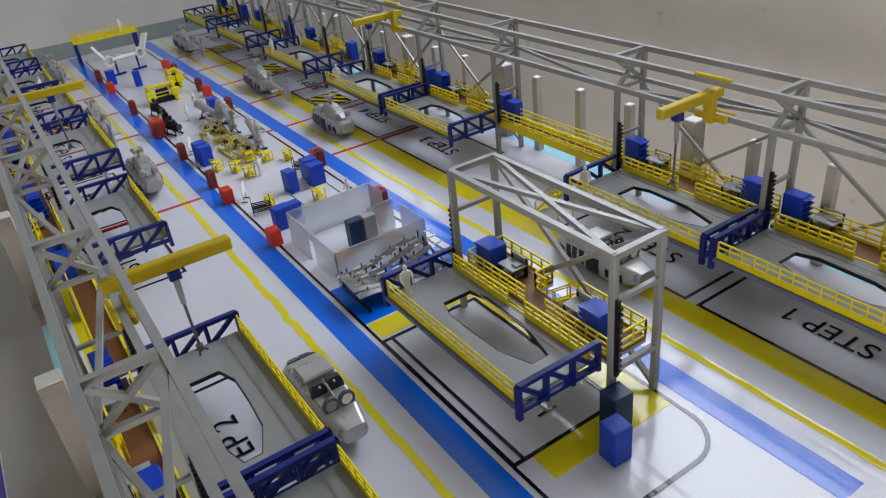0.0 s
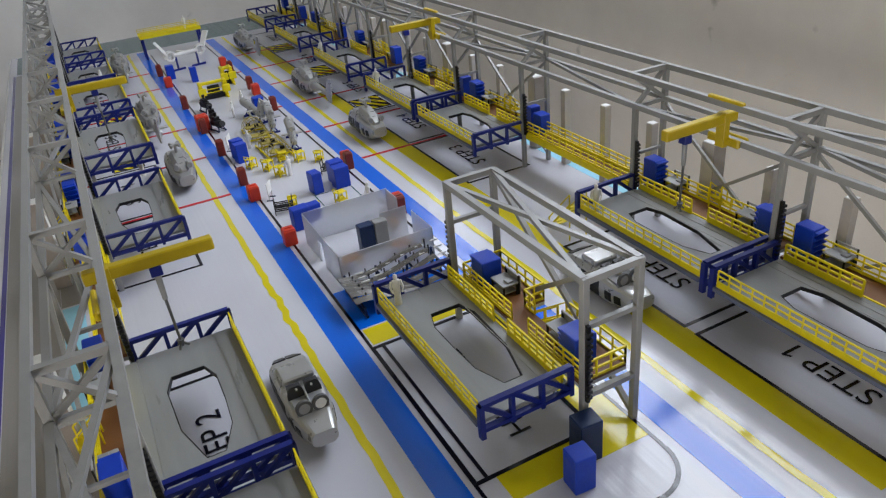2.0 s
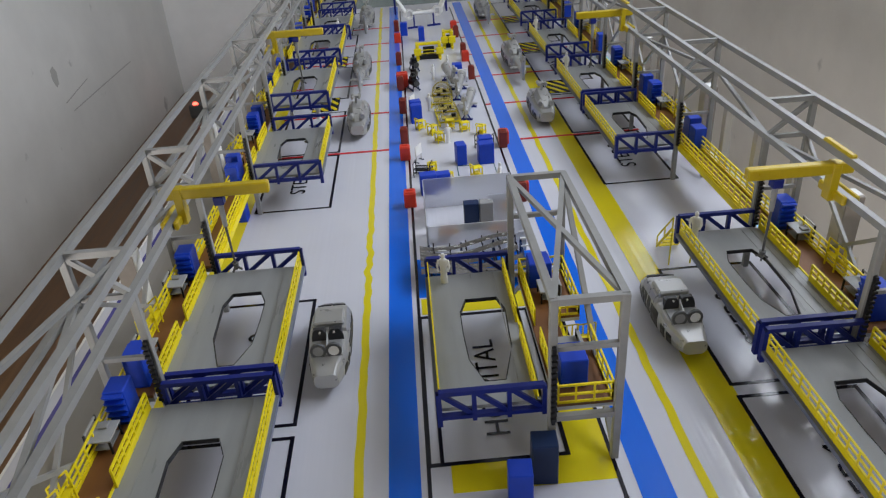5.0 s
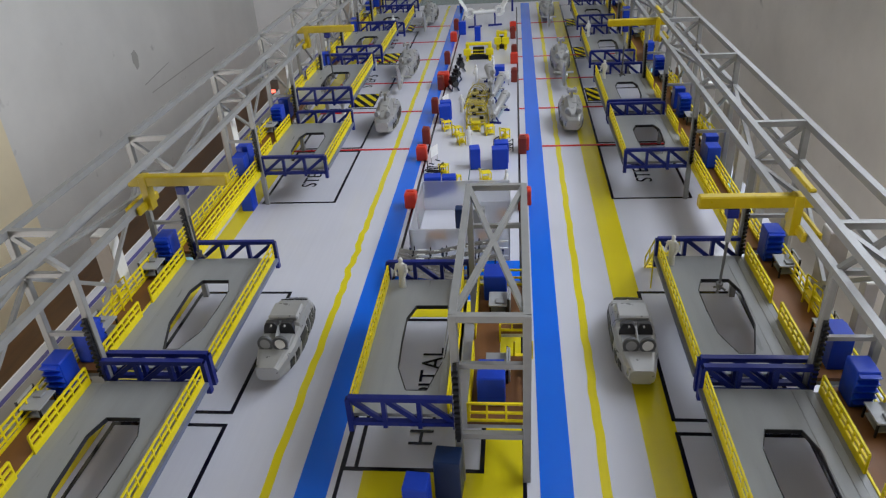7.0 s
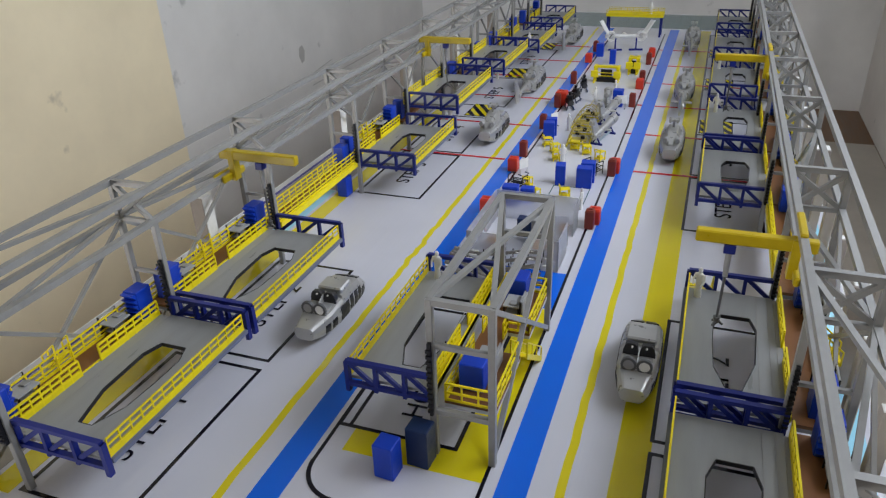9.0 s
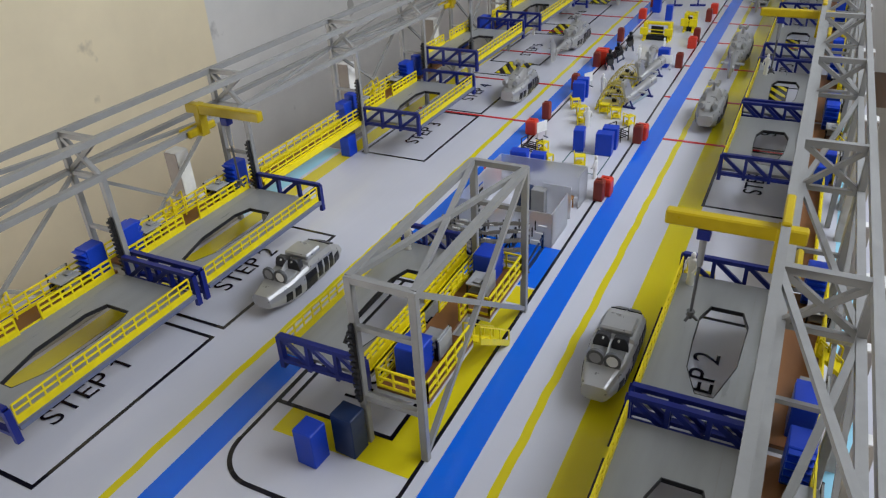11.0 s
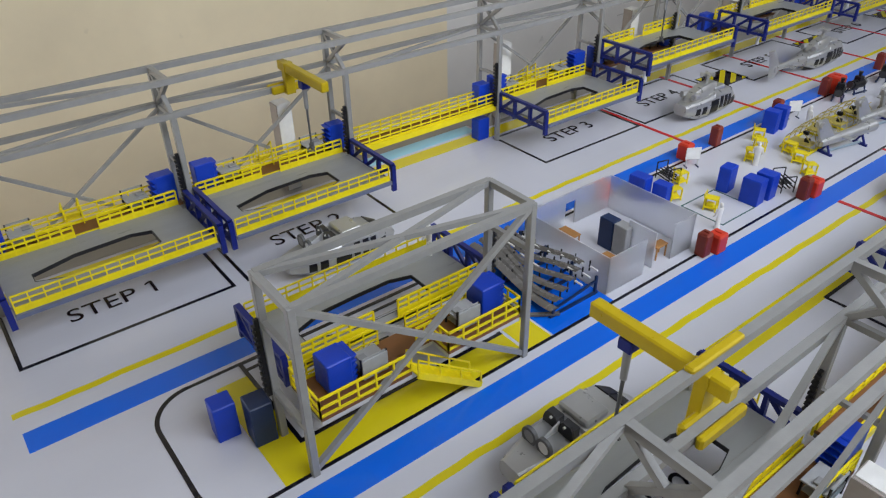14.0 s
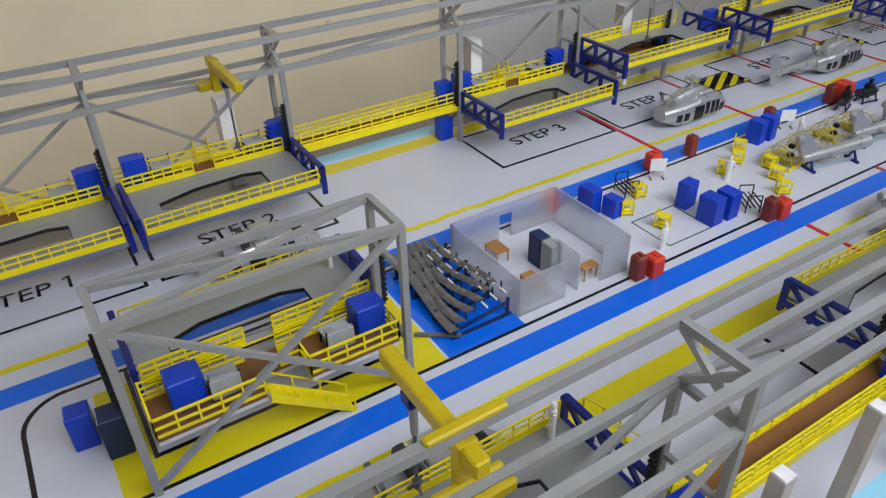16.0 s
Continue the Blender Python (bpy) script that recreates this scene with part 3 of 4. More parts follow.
for fx, s in ((0.039, -1), (0.676, 1)):
    w = walkway(fx, s, 0.670, 0.916, "narrow brown bridge walkway with yellow railings on both sides", 0.030, 0.004)
    part("inner_railing", railing(Mesh(), (s * 0.005, 0), (s * 0.005, 0.246), DZ, step=0.018, t=0.0014), YELLOW, w, "yellow railing")
    part("toe_board", Mesh().box(min(s * 0.002, s * 0.004), max(s * 0.002, s * 0.004), 0, 0.246, DZ - 0.008, DZ + 0.001), YELLOW, w)
    part("toe_board", Mesh().box(min(s * 0.030, s * 0.032), max(s * 0.030, s * 0.032), 0, 0.246, DZ - 0.008, DZ + 0.001), YELLOW, w)


# ---- cabinets, desks, pillars ----
def cabinet(x, y, z, w, d, h, mat, label, rz=0, group="blue cabinets", face=0):
    """A block; face +1 or -1: the end of its depth from which five overhanging drawers step out."""
    c = thing("cabinet", x, y, z, label, "cabinet", group, rz)
    part("body", Mesh().block(-w / 2, w / 2, -d / 2, d / 2, 0, h, 0.0009), mat, c)
    if face:
        n = 5
        for i in range(n):
            z0, z1 = h * (0.05 + 0.185 * i), h * (0.05 + 0.185 * i + 0.165)
            y0, lip = face * (d / 2 - 0.0003), face * 0.0056
            x0 = w / 2 - 0.0008
            part("drawer", Mesh().put([(sx * x0, yy, zz) for sx in (-1, 1) for yy, zz in ((y0, z0), (y0 + lip * 0.1, z0), (y0 + lip, z1), (y0, z1))],
                                      [(0, 1, 2, 3), (7, 6, 5, 4), (0, 4, 5, 1), (1, 5, 6, 2), (2, 6, 7, 3), (3, 7, 4, 0)]), mat, c)
    return c


def desk(x, y, z, rz, label="light grey work desk on a black frame", tall=False):
    t = thing("desk", x, y, z, label, "desk", "desks on the mezzanine", rz)
    part("top", Mesh().block(-0.009, 0.010, -0.013, 0.013, 0.0135, 0.0152, 0.0003), DESK, t)
    for a in (-0.0075, 0.0085):
        for b in (-0.0115, 0.0115):
            part("leg", Mesh().bar((a, b, 0), (a, b, 0.0135), 0.0016), BLACK, t)
    for b in (-0.0122, 0.0122):
        part("upright", Mesh().bar((-0.0095, b, 0), (-0.0095, b, 0.0225), 0.0016), BLACK, t)
    part("back_rail", Mesh().bar((-0.0095, -0.0122, 0.0215), (-0.0095, 0.0122, 0.0215), 0.0014, 0.002), DESK, t)
    if tall:
        part("back_panel", Mesh().block(-0.0122, -0.0105, -0.0125, 0.0125, 0.002, 0.0215, 0.0003), DESK, t)
    else:
        # dark sheet standing in for the shade below the desk top
        part("back_panel", Mesh().block(-0.0100, -0.0090, -0.0118, 0.0118, 0.0045, 0.0132, 0.0002), DGREY, t, "dark sheet for the shade under the desk")
    part("lower_shelf", Mesh().block(-0.007, 0.008, -0.011, 0.011, 0.004, 0.0055, 0.0003), MGREY, t)
    part("tool_tray", Mesh().block(-0.005, 0.003, 0.002, 0.010, 0.0152, 0.0172, 0.0004), MGREY, t)
    return t


for y0, y1 in STATIONS:
    for fx, s in ((0.010, 0), (0.706, 180)):
        ends = (y1 - 0.019, y0 + 0.015)
        for k, yy in enumerate(ends):
            cabinet(fx, yy + 0.003, DZ - 0.0005, 0.018, 0.023, 0.0365, CABINET, "blue plastic drawer cabinet on the mezzanine", face=(-1, 1)[k])
            desk(fx - (0.006 if s == 0 else -0.006), yy + (-0.031 if k == 0 else 0.037), DZ - 0.0005, s)
for fx, s in ((0.014, 0), (0.702, 180)):
    if s == 0:
        cabinet(fx, 0.905, 0, 0.018, 0.022, 0.034, CABINET, "blue plastic cabinet on the floor beside the gantry", s)
    cabinet(fx, 0.905, DZ, 0.018, 0.022, 0.032, CABINET, "blue plastic cabinet raised beside the gantry", s)


def pillar(x, y, h, label, half=0.010, side=0, side_mat=PILLAR):
    """Square column with a white cap; side: the way its darker grey-brown face looks along y."""
    p = thing("pillar", x, y, 0, label, "pillar", "pillars behind the gantries")
    part("shaft", Mesh().block(-half, half, -half, half, 0, h - 0.001, 0.0006), side_mat, p)
    if side:
        # thin darker slab over one side of the shaft
        part("side_board", Mesh().box(-half * 0.98, half * 0.94, *sorted((side * (half + 0.0001), side * (half + 0.0012))), 0, h - 0.0015), DARK_FACE, p, "grey-brown face")
    part("cap", Mesh().block(-half * 0.9, half * 0.9, -half * 0.9, half * 0.9, h - 0.001, h, 0.0003), WHITE, p, "white cap")
    return p


for i in range(19):
    if i not in (2, 6, 9, 12, 16):
        pillar(0.737, 0.396 + i * 0.0985, 0.124, "slim square pale grey pillar with a white cap", 0.0058)
for y in (0.595, 0.988, 1.303, 1.623, 1.953):
    pillar(-0.030, y, 0.126, "square white pillar with one grey-brown side", side=-1, side_mat=WHITE)
    pillar(0.744, y - 0.006, 0.126, "square pale grey pillar with one grey-brown side", side=-1)


# ---- jib cranes ----
def crane(front, s, y, label, reach=0.098, hang=0.047):
    """Beam reaching over the platform from two brackets on the gantry chords. s: the way it reaches."""
    c = thing("jib_crane", front, y, ZA, label, "crane", "yellow cranes")
    zb = 0.026
    x1 = s * reach
    beam = Mesh().block(min(-s * 0.008, x1), max(-s * 0.008, x1), -0.0048, 0.0048, zb - 0.0058, zb + 0.0058, 0.0012)
    part("beam", beam, CRANE, c)
    part("bracket", Mesh().block(min(s * 0.005, s * 0.013), max(s * 0.005, s * 0.013), -0.006, 0.006, -0.006, zb + 0.006, 0.0005), CRANE, c)
    for xx in (-0.006, 0.006):
        part("carriage", Mesh().block(xx - 0.0026, xx + 0.0026, -0.022, 0.022, -0.0045, 0.0048, 0.0016), CRANE, c)
    if s < 0:
        part("upper_carriage", Mesh().block(-0.0112, -0.0048, -0.024, 0.024, ZC - ZA + 0.0020, ZC - ZA + 0.0062, 0.0012), CRANE, c)
    part("trolley", Mesh().block(s * hang - 0.005, s * hang + 0.005, -0.005, 0.005, zb - 0.015, zb - 0.006, 0.0006), BLUE, c, "dark blue hoist trolley")
    part("hoist_tube", Mesh().tube((s * hang, 0, zb - 0.015), (s * hang, 0, zb - 0.040), 0.003, 0.0024, 10), MGREY, c, smooth=True)
    rod = part("hoist_rod", Mesh().tube((s * hang, 0, zb - 0.040), (s * (hang + 0.001), 0, zb - 0.084), 0.0014, 0.0012, 8), DGREY, c, smooth=True)
    hook = Mesh().tube((s * (hang + 0.001), 0, zb - 0.084), (s * (hang + 0.001), 0, zb - 0.091), 0.0035, 0.002, 8)
    for a in range(3):
        q = 2 * math.pi * a / 3
        hook.bar((s * (hang + 0.001), 0, zb - 0.087), (s * (hang + 0.001) + 0.006 * math.cos(q), 0.006 * math.sin(q), zb - 0.092), 0.0018)
    part("gripper", hook, DGREY, c)
    return c


for y in (0.575, 1.240):
    crane(LF, 1, y, "yellow jib crane with a hoist on the cream wall gantry")
for y in (0.509, 1.203):
    crane(RF, -1, y, "yellow jib crane with a hoist on the window wall gantry", 0.092, 0.062)


# ---- repair station in the middle ----
CX0, CX1, CY0, CY1, CZ = 0.378, 0.434, 0.370, 0.602, 0.170
g = thing("gantry", CX0, CY0, 0, "free-standing grey steel frame over the repair station", "gantry")
W, L, w = CX1 - CX0, CY1 - CY0, 0.0066
for x in (0, W):
    for y in (0, L):
        part("post", Mesh().block(x - w / 2, x + w / 2, y - w / 2, y + w / 2, 0, CZ + w * 0.4, 0.0006), STEEL, g)
    part("chord", Mesh().bar((x, 0, CZ), (x, L, CZ), w * 0.95, w), STEEL, g)
for y in (0, L):
    part("arm", Mesh().bar((0, y, CZ), (W, y, CZ), w * 0.9, w * 0.9), STEEL, g)
    part("tie", Mesh().bar((0, y, 0.125), (W, y, 0.125), w * 0.7, w * 0.7), STEEL, g)
    part("tie", Mesh().bar((0, y, 0.052), (W, y, 0.052), w * 0.8, w * 0.8), STEEL, g)
part("brace", Mesh().bar((0, 0, CZ), (W, L, CZ), w * 0.75, w * 0.7), STEEL, g)
part("brace", Mesh().bar((W, 0, CZ), (0, L, CZ), w * 0.75, w * 0.62), STEEL, g)
part("brace", Mesh().bar((W, 0, 0.006), (W, L, CZ), w * 0.75, w * 0.75), STEEL, g)
part("brace", Mesh().bar((W, 0, CZ), (W, L, 0.004), w * 0.66, w * 0.75), STEEL, g)
for y in (0, L):
    yy = y - w / 2 if y == 0 else y + w / 2
    sgn = -1 if y == 0 else 1
    rack = Mesh().box(-0.0015, 0.0015, *sorted((yy + sgn * 0.0002, yy + sgn * 0.004)), 0.05, 0.13)
    for i in range(12):
        rack.box(-0.0024, 0.0024, *sorted((yy + sgn * 0.003, yy + sgn * 0.006)), 0.055 + i * 0.006, 0.058 + i * 0.006)
    part("rack_strip", rack, BLACK, g, "black toothed lifting rack")
platform(-1, 0.383, 0.606, "grey lifting platform of the repair station with blue trusses", 0.374, 0.284, back=True, wider=0.05, ledge=-0.0045)
wk = thing("walkway", 0.384, 0.382, 0, "brown repair station walkway with yellow railings all round", "walkway", "mezzanine walkways")
for y0, y1, ww in ((0.0, 0.088, 0.050), (0.088, 0.128, 0.026), (0.128, 0.212, 0.050)):
    part("board", Mesh().box(0, ww, y0, y1, DZ - 0.006, DZ - 0.0025), BROWN, wk)
    part("floor_strip", Mesh().box(0.0, ww, y0, y1, DZ - 0.010, DZ - 0.006), LGREY, wk)
for p, q in (((0.049, 0), (0.049, 0.088)), ((0.049, 0.128), (0.049, 0.212)), ((0.026, 0.128), (0.049, 0.128)), ((0.026, 0.110), (0.026, 0.128))):
    part("outer_railing", railing(Mesh(), p, q, DZ - 0.0025, step=0.016, t=0.0016, rails=2, toe=0.0024), YELLOW, wk)
part("inner_railing", railing(Mesh(), (0.002, 0.0), (0.002, 0.085), DZ - 0.0025, step=0.014), YELLOW, wk)
part("inner_railing", railing(Mesh(), (0.002, 0.115), (0.002, 0.212), DZ - 0.0025, step=0.014), YELLOW, wk)
part("end_railing", railing(Mesh(), (0.001, 0), (0.049, 0), DZ - 0.0025, step=0.016, t=0.0016, rails=2, toe=0.0024), YELLOW, wk)
part("end_railing", railing(Mesh(), (0.001, 0.212), (0.049, 0.212), DZ - 0.0025, step=0.016, t=0.0016, rails=2, toe=0.0024), YELLOW, wk)
ramp = Mesh()
SX0, SX1, SY0, SY1, SH = 0.040, 0.056, 0.090, 0.160, DZ - 0.004
for i in range(9):
    t = (i + 0.5) / 9
    yy = SY0 + (SY1 - SY0) * t
    ramp.box(SX0, SX1, yy - 0.003, yy + 0.003, SH * (1 - t) - 0.0006, SH * (1 - t) + 0.0006)
for xx in (SX0 - 0.0005, SX1 + 0.0005):
    ramp.bar((xx, SY0, SH), (xx, SY1, 0.002), 0.0014, 0.006)
    ramp.bar((xx, SY0, SH + 0.017), (xx, SY1, 0.018), 0.0014, 0.0014)
    for t in (0.0, 0.33, 0.66, 1.0):
        yy, zz = SY0 + (SY1 - SY0) * t, SH * (1 - t)
        ramp.bar((xx, yy, zz), (xx, yy, zz + 0.017), 0.0013)
part("stair", ramp, YELLOW, wk, "steep yellow stair")
cabinet(0.404, 0.412, DZ - 0.0025, 0.024, 0.023, 0.030, CABINET, "blue plastic drawer cabinet on the repair walkway", face=1)
desk(0.408, 0.443, DZ - 0.0025, 180, "light grey work desk with a tall back panel", True)
cabinet(0.404, 0.575, DZ - 0.0025, 0.024, 0.023, 0.030, CABINET, "blue plastic drawer cabinet on the repair walkway", face=1)
desk(0.408, 0.545, DZ - 0.0025, 180, "light grey work desk with a tall back panel", True)
cabinet(0.345, 0.332, 0, 0.020, 0.020, 0.038, CABINET, "bright blue cabinet standing on the floor sheet", -4)
cabinet(0.369, 0.355, 0, 0.022, 0.020, 0.044, NAVY, "dark navy cabinet standing on the floor sheet", -4)


# ---- helicopters ----
def side_width(prof, y, z):
    """Half width of the fuselage side at a station and height."""
    k = max(i for i in range(len(prof) - 1) if prof[i][0] <= y)
    f = (y - prof[k][0]) / (prof[k + 1][0] - prof[k][0])
    a, zb, zs, zt, tw = [p + (q - p) * f for p, q in zip(prof[k][1:], prof[k + 1][1:])]
    section = ((zb, a * 0.62), (zb + (zs - zb) * 0.25, a * 0.93), (zb + (zs - zb) * 0.6, a), (zs, a * 0.95), (zt, tw))
    for (za, wa), (zc, wc) in zip(section, section[1:]):
        if z <= zc:
            return wa + (wc - wa) * (z - za) / (zc - za)
    return tw


def helicopter(x, y, label, rz=0, finished=False, tail=False):
    """Silver fuselage, aft face towards -y, nose towards +y."""
    h = thing("helicopter", x, y, 0, label, "helicopter", "silver helicopters", rz)
    # y, half width, bottom, shoulder height, top, top half width
    prof = [(-0.064, 0.0135, 0.014, 0.0265, 0.0300, 0.0105), (-0.045, 0.0185, 0.007, 0.0285, 0.0325, 0.0150), (-0.028, 0.0225, 0.003, 0.0300, 0.0340, 0.0187),
            (-0.001, 0.0240, 0.002, 0.0325, 0.0370, 0.0200), (0.001, 0.0240, 0.002, 0.0340, 0.0400, 0.0200), (0.030, 0.0238, 0.002, 0.0340, 0.0405, 0.0195), (0.046, 0.0228, 0.003, 0.0320, 0.0385, 0.0180),
            (0.063, 0.0190, 0.006, 0.022, 0.029, 0.0130), (0.075, 0.0130, 0.010, 0.016, 0.020, 0.0085), (0.081, 0.0060, 0.0125, 0.0145, 0.0165, 0.0040)]
    rings = []
    for yy, a, zb, zs, zt, tw in prof:
        rings.append([(-a * 0.62, yy, zb), (a * 0.62, yy, zb), (a * 0.93, yy, zb + (zs - zb) * 0.25), (a, yy, zb + (zs - zb) * 0.6), (a * 0.95, yy, zs), (tw, yy, zt - 0.0008), (tw * 0.8, yy, zt),
                      (-tw * 0.8, yy, zt), (-tw, yy, zt - 0.0008), (-a * 0.95, yy, zs), (-a, yy, zb + (zs - zb) * 0.6), (-a * 0.93, yy, zb + (zs - zb) * 0.25)])
    part("fuselage", Mesh().loft(rings), SILVER, h)
    for s in (-1, 1):
        for y0, y1, z0, z1 in ((-0.043, -0.034, 0.0120, 0.0225), (-0.030, -0.020, 0.0120, 0.0232), (-0.010, 0.010, 0.0065, 0.0295), (0.014, 0.022, 0.013, 0.0315), (0.026, 0.034, 0.012, 0.0310), (0.037, 0.0445, 0.012, 0.0300), (0.048, 0.060, 0.011, 0.0225)):
            pane = Mesh()
            grid = [(y0 + (y1 - y0) * i / 3, z0 + (z1 - z0) * k / 6) for k in range(7) for i in range(4)]
            outer = [(s * (side_width(prof, yy, zz) + 0.0006), yy, zz) for yy, zz in grid]
            inner = [(px - s * 0.0022, py, pz) for px, py, pz in outer]
            faces = [(4 * k + i, 4 * k + i + 1, 4 * k + i + 5, 4 * k + i + 4) for k in range(6) for i in range(3)]
            rim = [0, 1, 2, 3, 7, 11, 15, 19, 23, 27, 26, 25, 24, 20, 16, 12, 8, 4]
            faces += [(p, p + 28, q + 28, q) for p, q in zip(rim, rim[1:] + rim[:1])]
            part("window", pane.put(outer + inner, faces), GLASSY, h, "black window")
    ws = Mesh()
    for s in (-1, 1):
        ws.put([(s * 0.001, 0.0475, 0.0380), (s * 0.0165, 0.0475, 0.0376), (s * 0.0115, 0.0622, 0.0300), (s * 0.001, 0.0622, 0.0304)], [(0, 1, 2, 3)])
    part("windscreen", Mesh().put([(p[0], p[1] + 0.0006, p[2] + 0.0008) for p in ws.v] + [(p[0], p[1] - 0.002, p[2] - 0.002) for p in ws.v],
                                  [(0, 1, 2, 3), (4, 5, 6, 7), (8, 9, 10, 11), (12, 13, 14, 15), (0, 1, 9, 8), (1, 2, 10, 9), (2, 3, 11, 10), (3, 0, 8, 11), (4, 5, 13, 12), (5, 6, 14, 13), (6, 7, 15, 14), (7, 4, 12, 15)]), GLASSY, h, "black windscreen")
    part("roof_panel", Mesh().block(-0.0175, 0.0175, 0.003, 0.030, 0.0395, 0.0465, 0.0018), SILVER, h)
    if not finished:
        part("engine_bay", Mesh().block(-0.0165, 0.0165, -0.0345, -0.0135, 0.030, 0.0362, 0.0004), MGREY, h, "grey floor of the open engine bay")
        def ring(cx, ro, ri, y0, y1):
            n, v, f = 18, [], []
            for k in range(n):
                q = 2 * math.pi * k / n
                v += [(cx + rr * math.cos(q), yy, 0.0396 + rr * math.sin(q)) for rr in (ro, ri) for yy in (y0, y1)]
            for k in range(n):
                a, b = 4 * k, 4 * ((k + 1) % n)
                f += [(a, b, b + 1, a + 1), (a + 2, a + 3, b + 3, b + 2), (a, a + 2, b + 2, b), (a + 1, b + 1, b + 3, a + 3)]
            return Mesh().put(v, f)

        plate = part("ring_bulkhead", Mesh().box(-0.0172, 0.0172, -0.0369, -0.0351, 0.030, 0.0345), MGREY, h, "grey bulkhead with two round openings")
        for s, disc in ((1, WHITE), (-1, MGREY)):
            part("ring", ring(s * 0.0086, 0.0088, 0.0060, -0.0376, -0.0344), DGREY, plate, "dark grey ring", smooth=True)
            part("disc", Mesh().tube((s * 0.0086, -0.0372, 0.0396), (s * 0.0086, -0.0350, 0.0396), 0.0060, 0.0060, 18), disc, plate, "pale round disc")
        m = Mesh()
        for s in (-1, 1):
            arch = [(s * 0.0092 + px, pz) for px, pz in ((0.0090, 0.032), (0.0088, 0.0400), (0.0070, 0.0460), (0.0042, 0.0492), (-0.0042, 0.0492), (-0.0070, 0.0460), (-0.0088, 0.0400), (-0.0090, 0.032))]
            k = len(arch)
            m.put([(x, y, z) for y in (-0.0132, -0.0112) for x, z in arch], [tuple(range(k)), tuple(range(k, 2 * k))[::-1]] + [(i, (i + 1) % k, k + (i + 1) % k, k + i) for i in range(k)])
            m.box(s * 0.0092 - 0.007, s * 0.0092 + 0.007, -0.0112, -0.004, 0.036, 0.0465)
        part("firewall", m, SOOT, h, "blackish twin-arched engine firewall")
        for s in (-1, 1):
            part("spigot", Mesh().tube((s * 0.008, -0.0131, 0.046), (s * 0.008, -0.0148, 0.046), 0.0012, 0.0012, 8), WHITE, h, smooth=True)
        part("divider", Mesh().put([(sx * 0.0006, yy, zz) for sx in (-1, 1) for yy, zz in ((-0.036, 0.030), (-0.012, 0.030), (-0.012, 0.046), (-0.036, 0.036))],
                                   [(0, 1, 2, 3), (7, 6, 5, 4), (0, 4, 5, 1), (1, 5, 6, 2), (2, 6, 7, 3), (3, 7, 4, 0)]), LGREY, h)
    else:
        cowl = []
        for yy, a, zt in ((-0.050, 0.006, 0.036), (-0.042, 0.011, 0.044), (-0.020, 0.014, 0.050), (0.006, 0.014, 0.053), (0.018, 0.010, 0.050), (0.024, 0.005, 0.045)):
            cowl.append([(-a, yy, 0.030), (a, yy, 0.030), (a, yy, zt - 0.006), (a * 0.6, yy, zt), (-a * 0.6, yy, zt), (-a, yy, zt - 0.006)])
        part("cowling", Mesh().loft(cowl), SILVER, h, smooth=True)
        for s in (-1, 1):
            pipe = part("exhaust", Mesh().tube((s * 0.009, -0.036, 0.040), (s * 0.012, -0.050, 0.041), 0.0050, 0.0050, 14), SILVER, h, smooth=True)
            part("exhaust_mouth", Mesh().tube((s * 0.0119, -0.0495, 0.041), (s * 0.0121, -0.0508, 0.0411), 0.0038, 0.0038, 14), MGREY, pipe)
        mast = part("rotor_mast", Mesh().tube((0, -0.003, 0.050), (0, -0.003, 0.064), 0.003, 0.0025, 10), SILVER, h, smooth=True)
        hub = Mesh().tube((0, -0.003, 0.062), (0, -0.003, 0.066), 0.006, 0.005, 12)
        for k in range(4):
            q = math.pi / 4 + k * math.pi / 2
            hub.bar((0, -0.003, 0.064), (0.012 * math.cos(q), -0.003 + 0.012 * math.sin(q), 0.0645), 0.0055, 0.0034)
            hub.tube((0.010 * math.cos(q), -0.003 + 0.010 * math.sin(q), 0.061), (0.010 * math.cos(q), -0.003 + 0.010 * math.sin(q), 0.067), 0.0026, 0.0022, 8)
        part("rotor_hub", hub, SILVER, h)
    if tail:
        boom = []
        for yy, a, zc in ((-0.055, 0.0115, 0.021), (-0.085, 0.0085, 0.023), (-0.125, 0.0058, 0.025), (-0.158, 0.0052, 0.026)):
            boom.append([(a * math.cos(q), yy, zc + a * math.sin(q)) for q in [2 * math.pi * k / 12 for k in range(12)]])
        part("tail_boom", Mesh().loft(boom), SILVER, h, smooth=True)
        fin = []
        for zz, y0, y1, a in ((0.010, -0.150, -0.172, 0.003), (0.024, -0.138, -0.176, 0.0052), (0.040, -0.150, -0.180, 0.0045), (0.060, -0.170, -0.190, 0.0028)):
            fin.append([(0, y0, zz), (a, y0 * 0.7 + y1 * 0.3, zz), (a * 0.8, y0 * 0.2 + y1 * 0.8, zz), (0, y1, zz), (-a * 0.8, y0 * 0.2 + y1 * 0.8, zz), (-a, y0 * 0.7 + y1 * 0.3, zz)])
        part("tail_fin", Mesh().loft(fin), SILVER, h, smooth=True)
        part("tail_rotor_hub", Mesh().tube((0.002, -0.158, 0.026), (0.0075, -0.158, 0.026), 0.0075, 0.006, 14), SILVER, h, smooth=True)
        part("stabiliser", Mesh().block(-0.024, 0.024, -0.130, -0.118, 0.0245, 0.0265, 0.0005), SILVER, h)
    for ob in h.children_recursive:
        for v in ob.data.vertices:
            v.co.x *= 0.92
            v.co.z *= 1.09 if finished else 1.0
    return h


helicopter(0.175, 0.544, "silver helicopter fuselage without cowling beside the cream wall row")
helicopter(0.546, 0.545, "silver helicopter fuselage without cowling beside the window wall row")
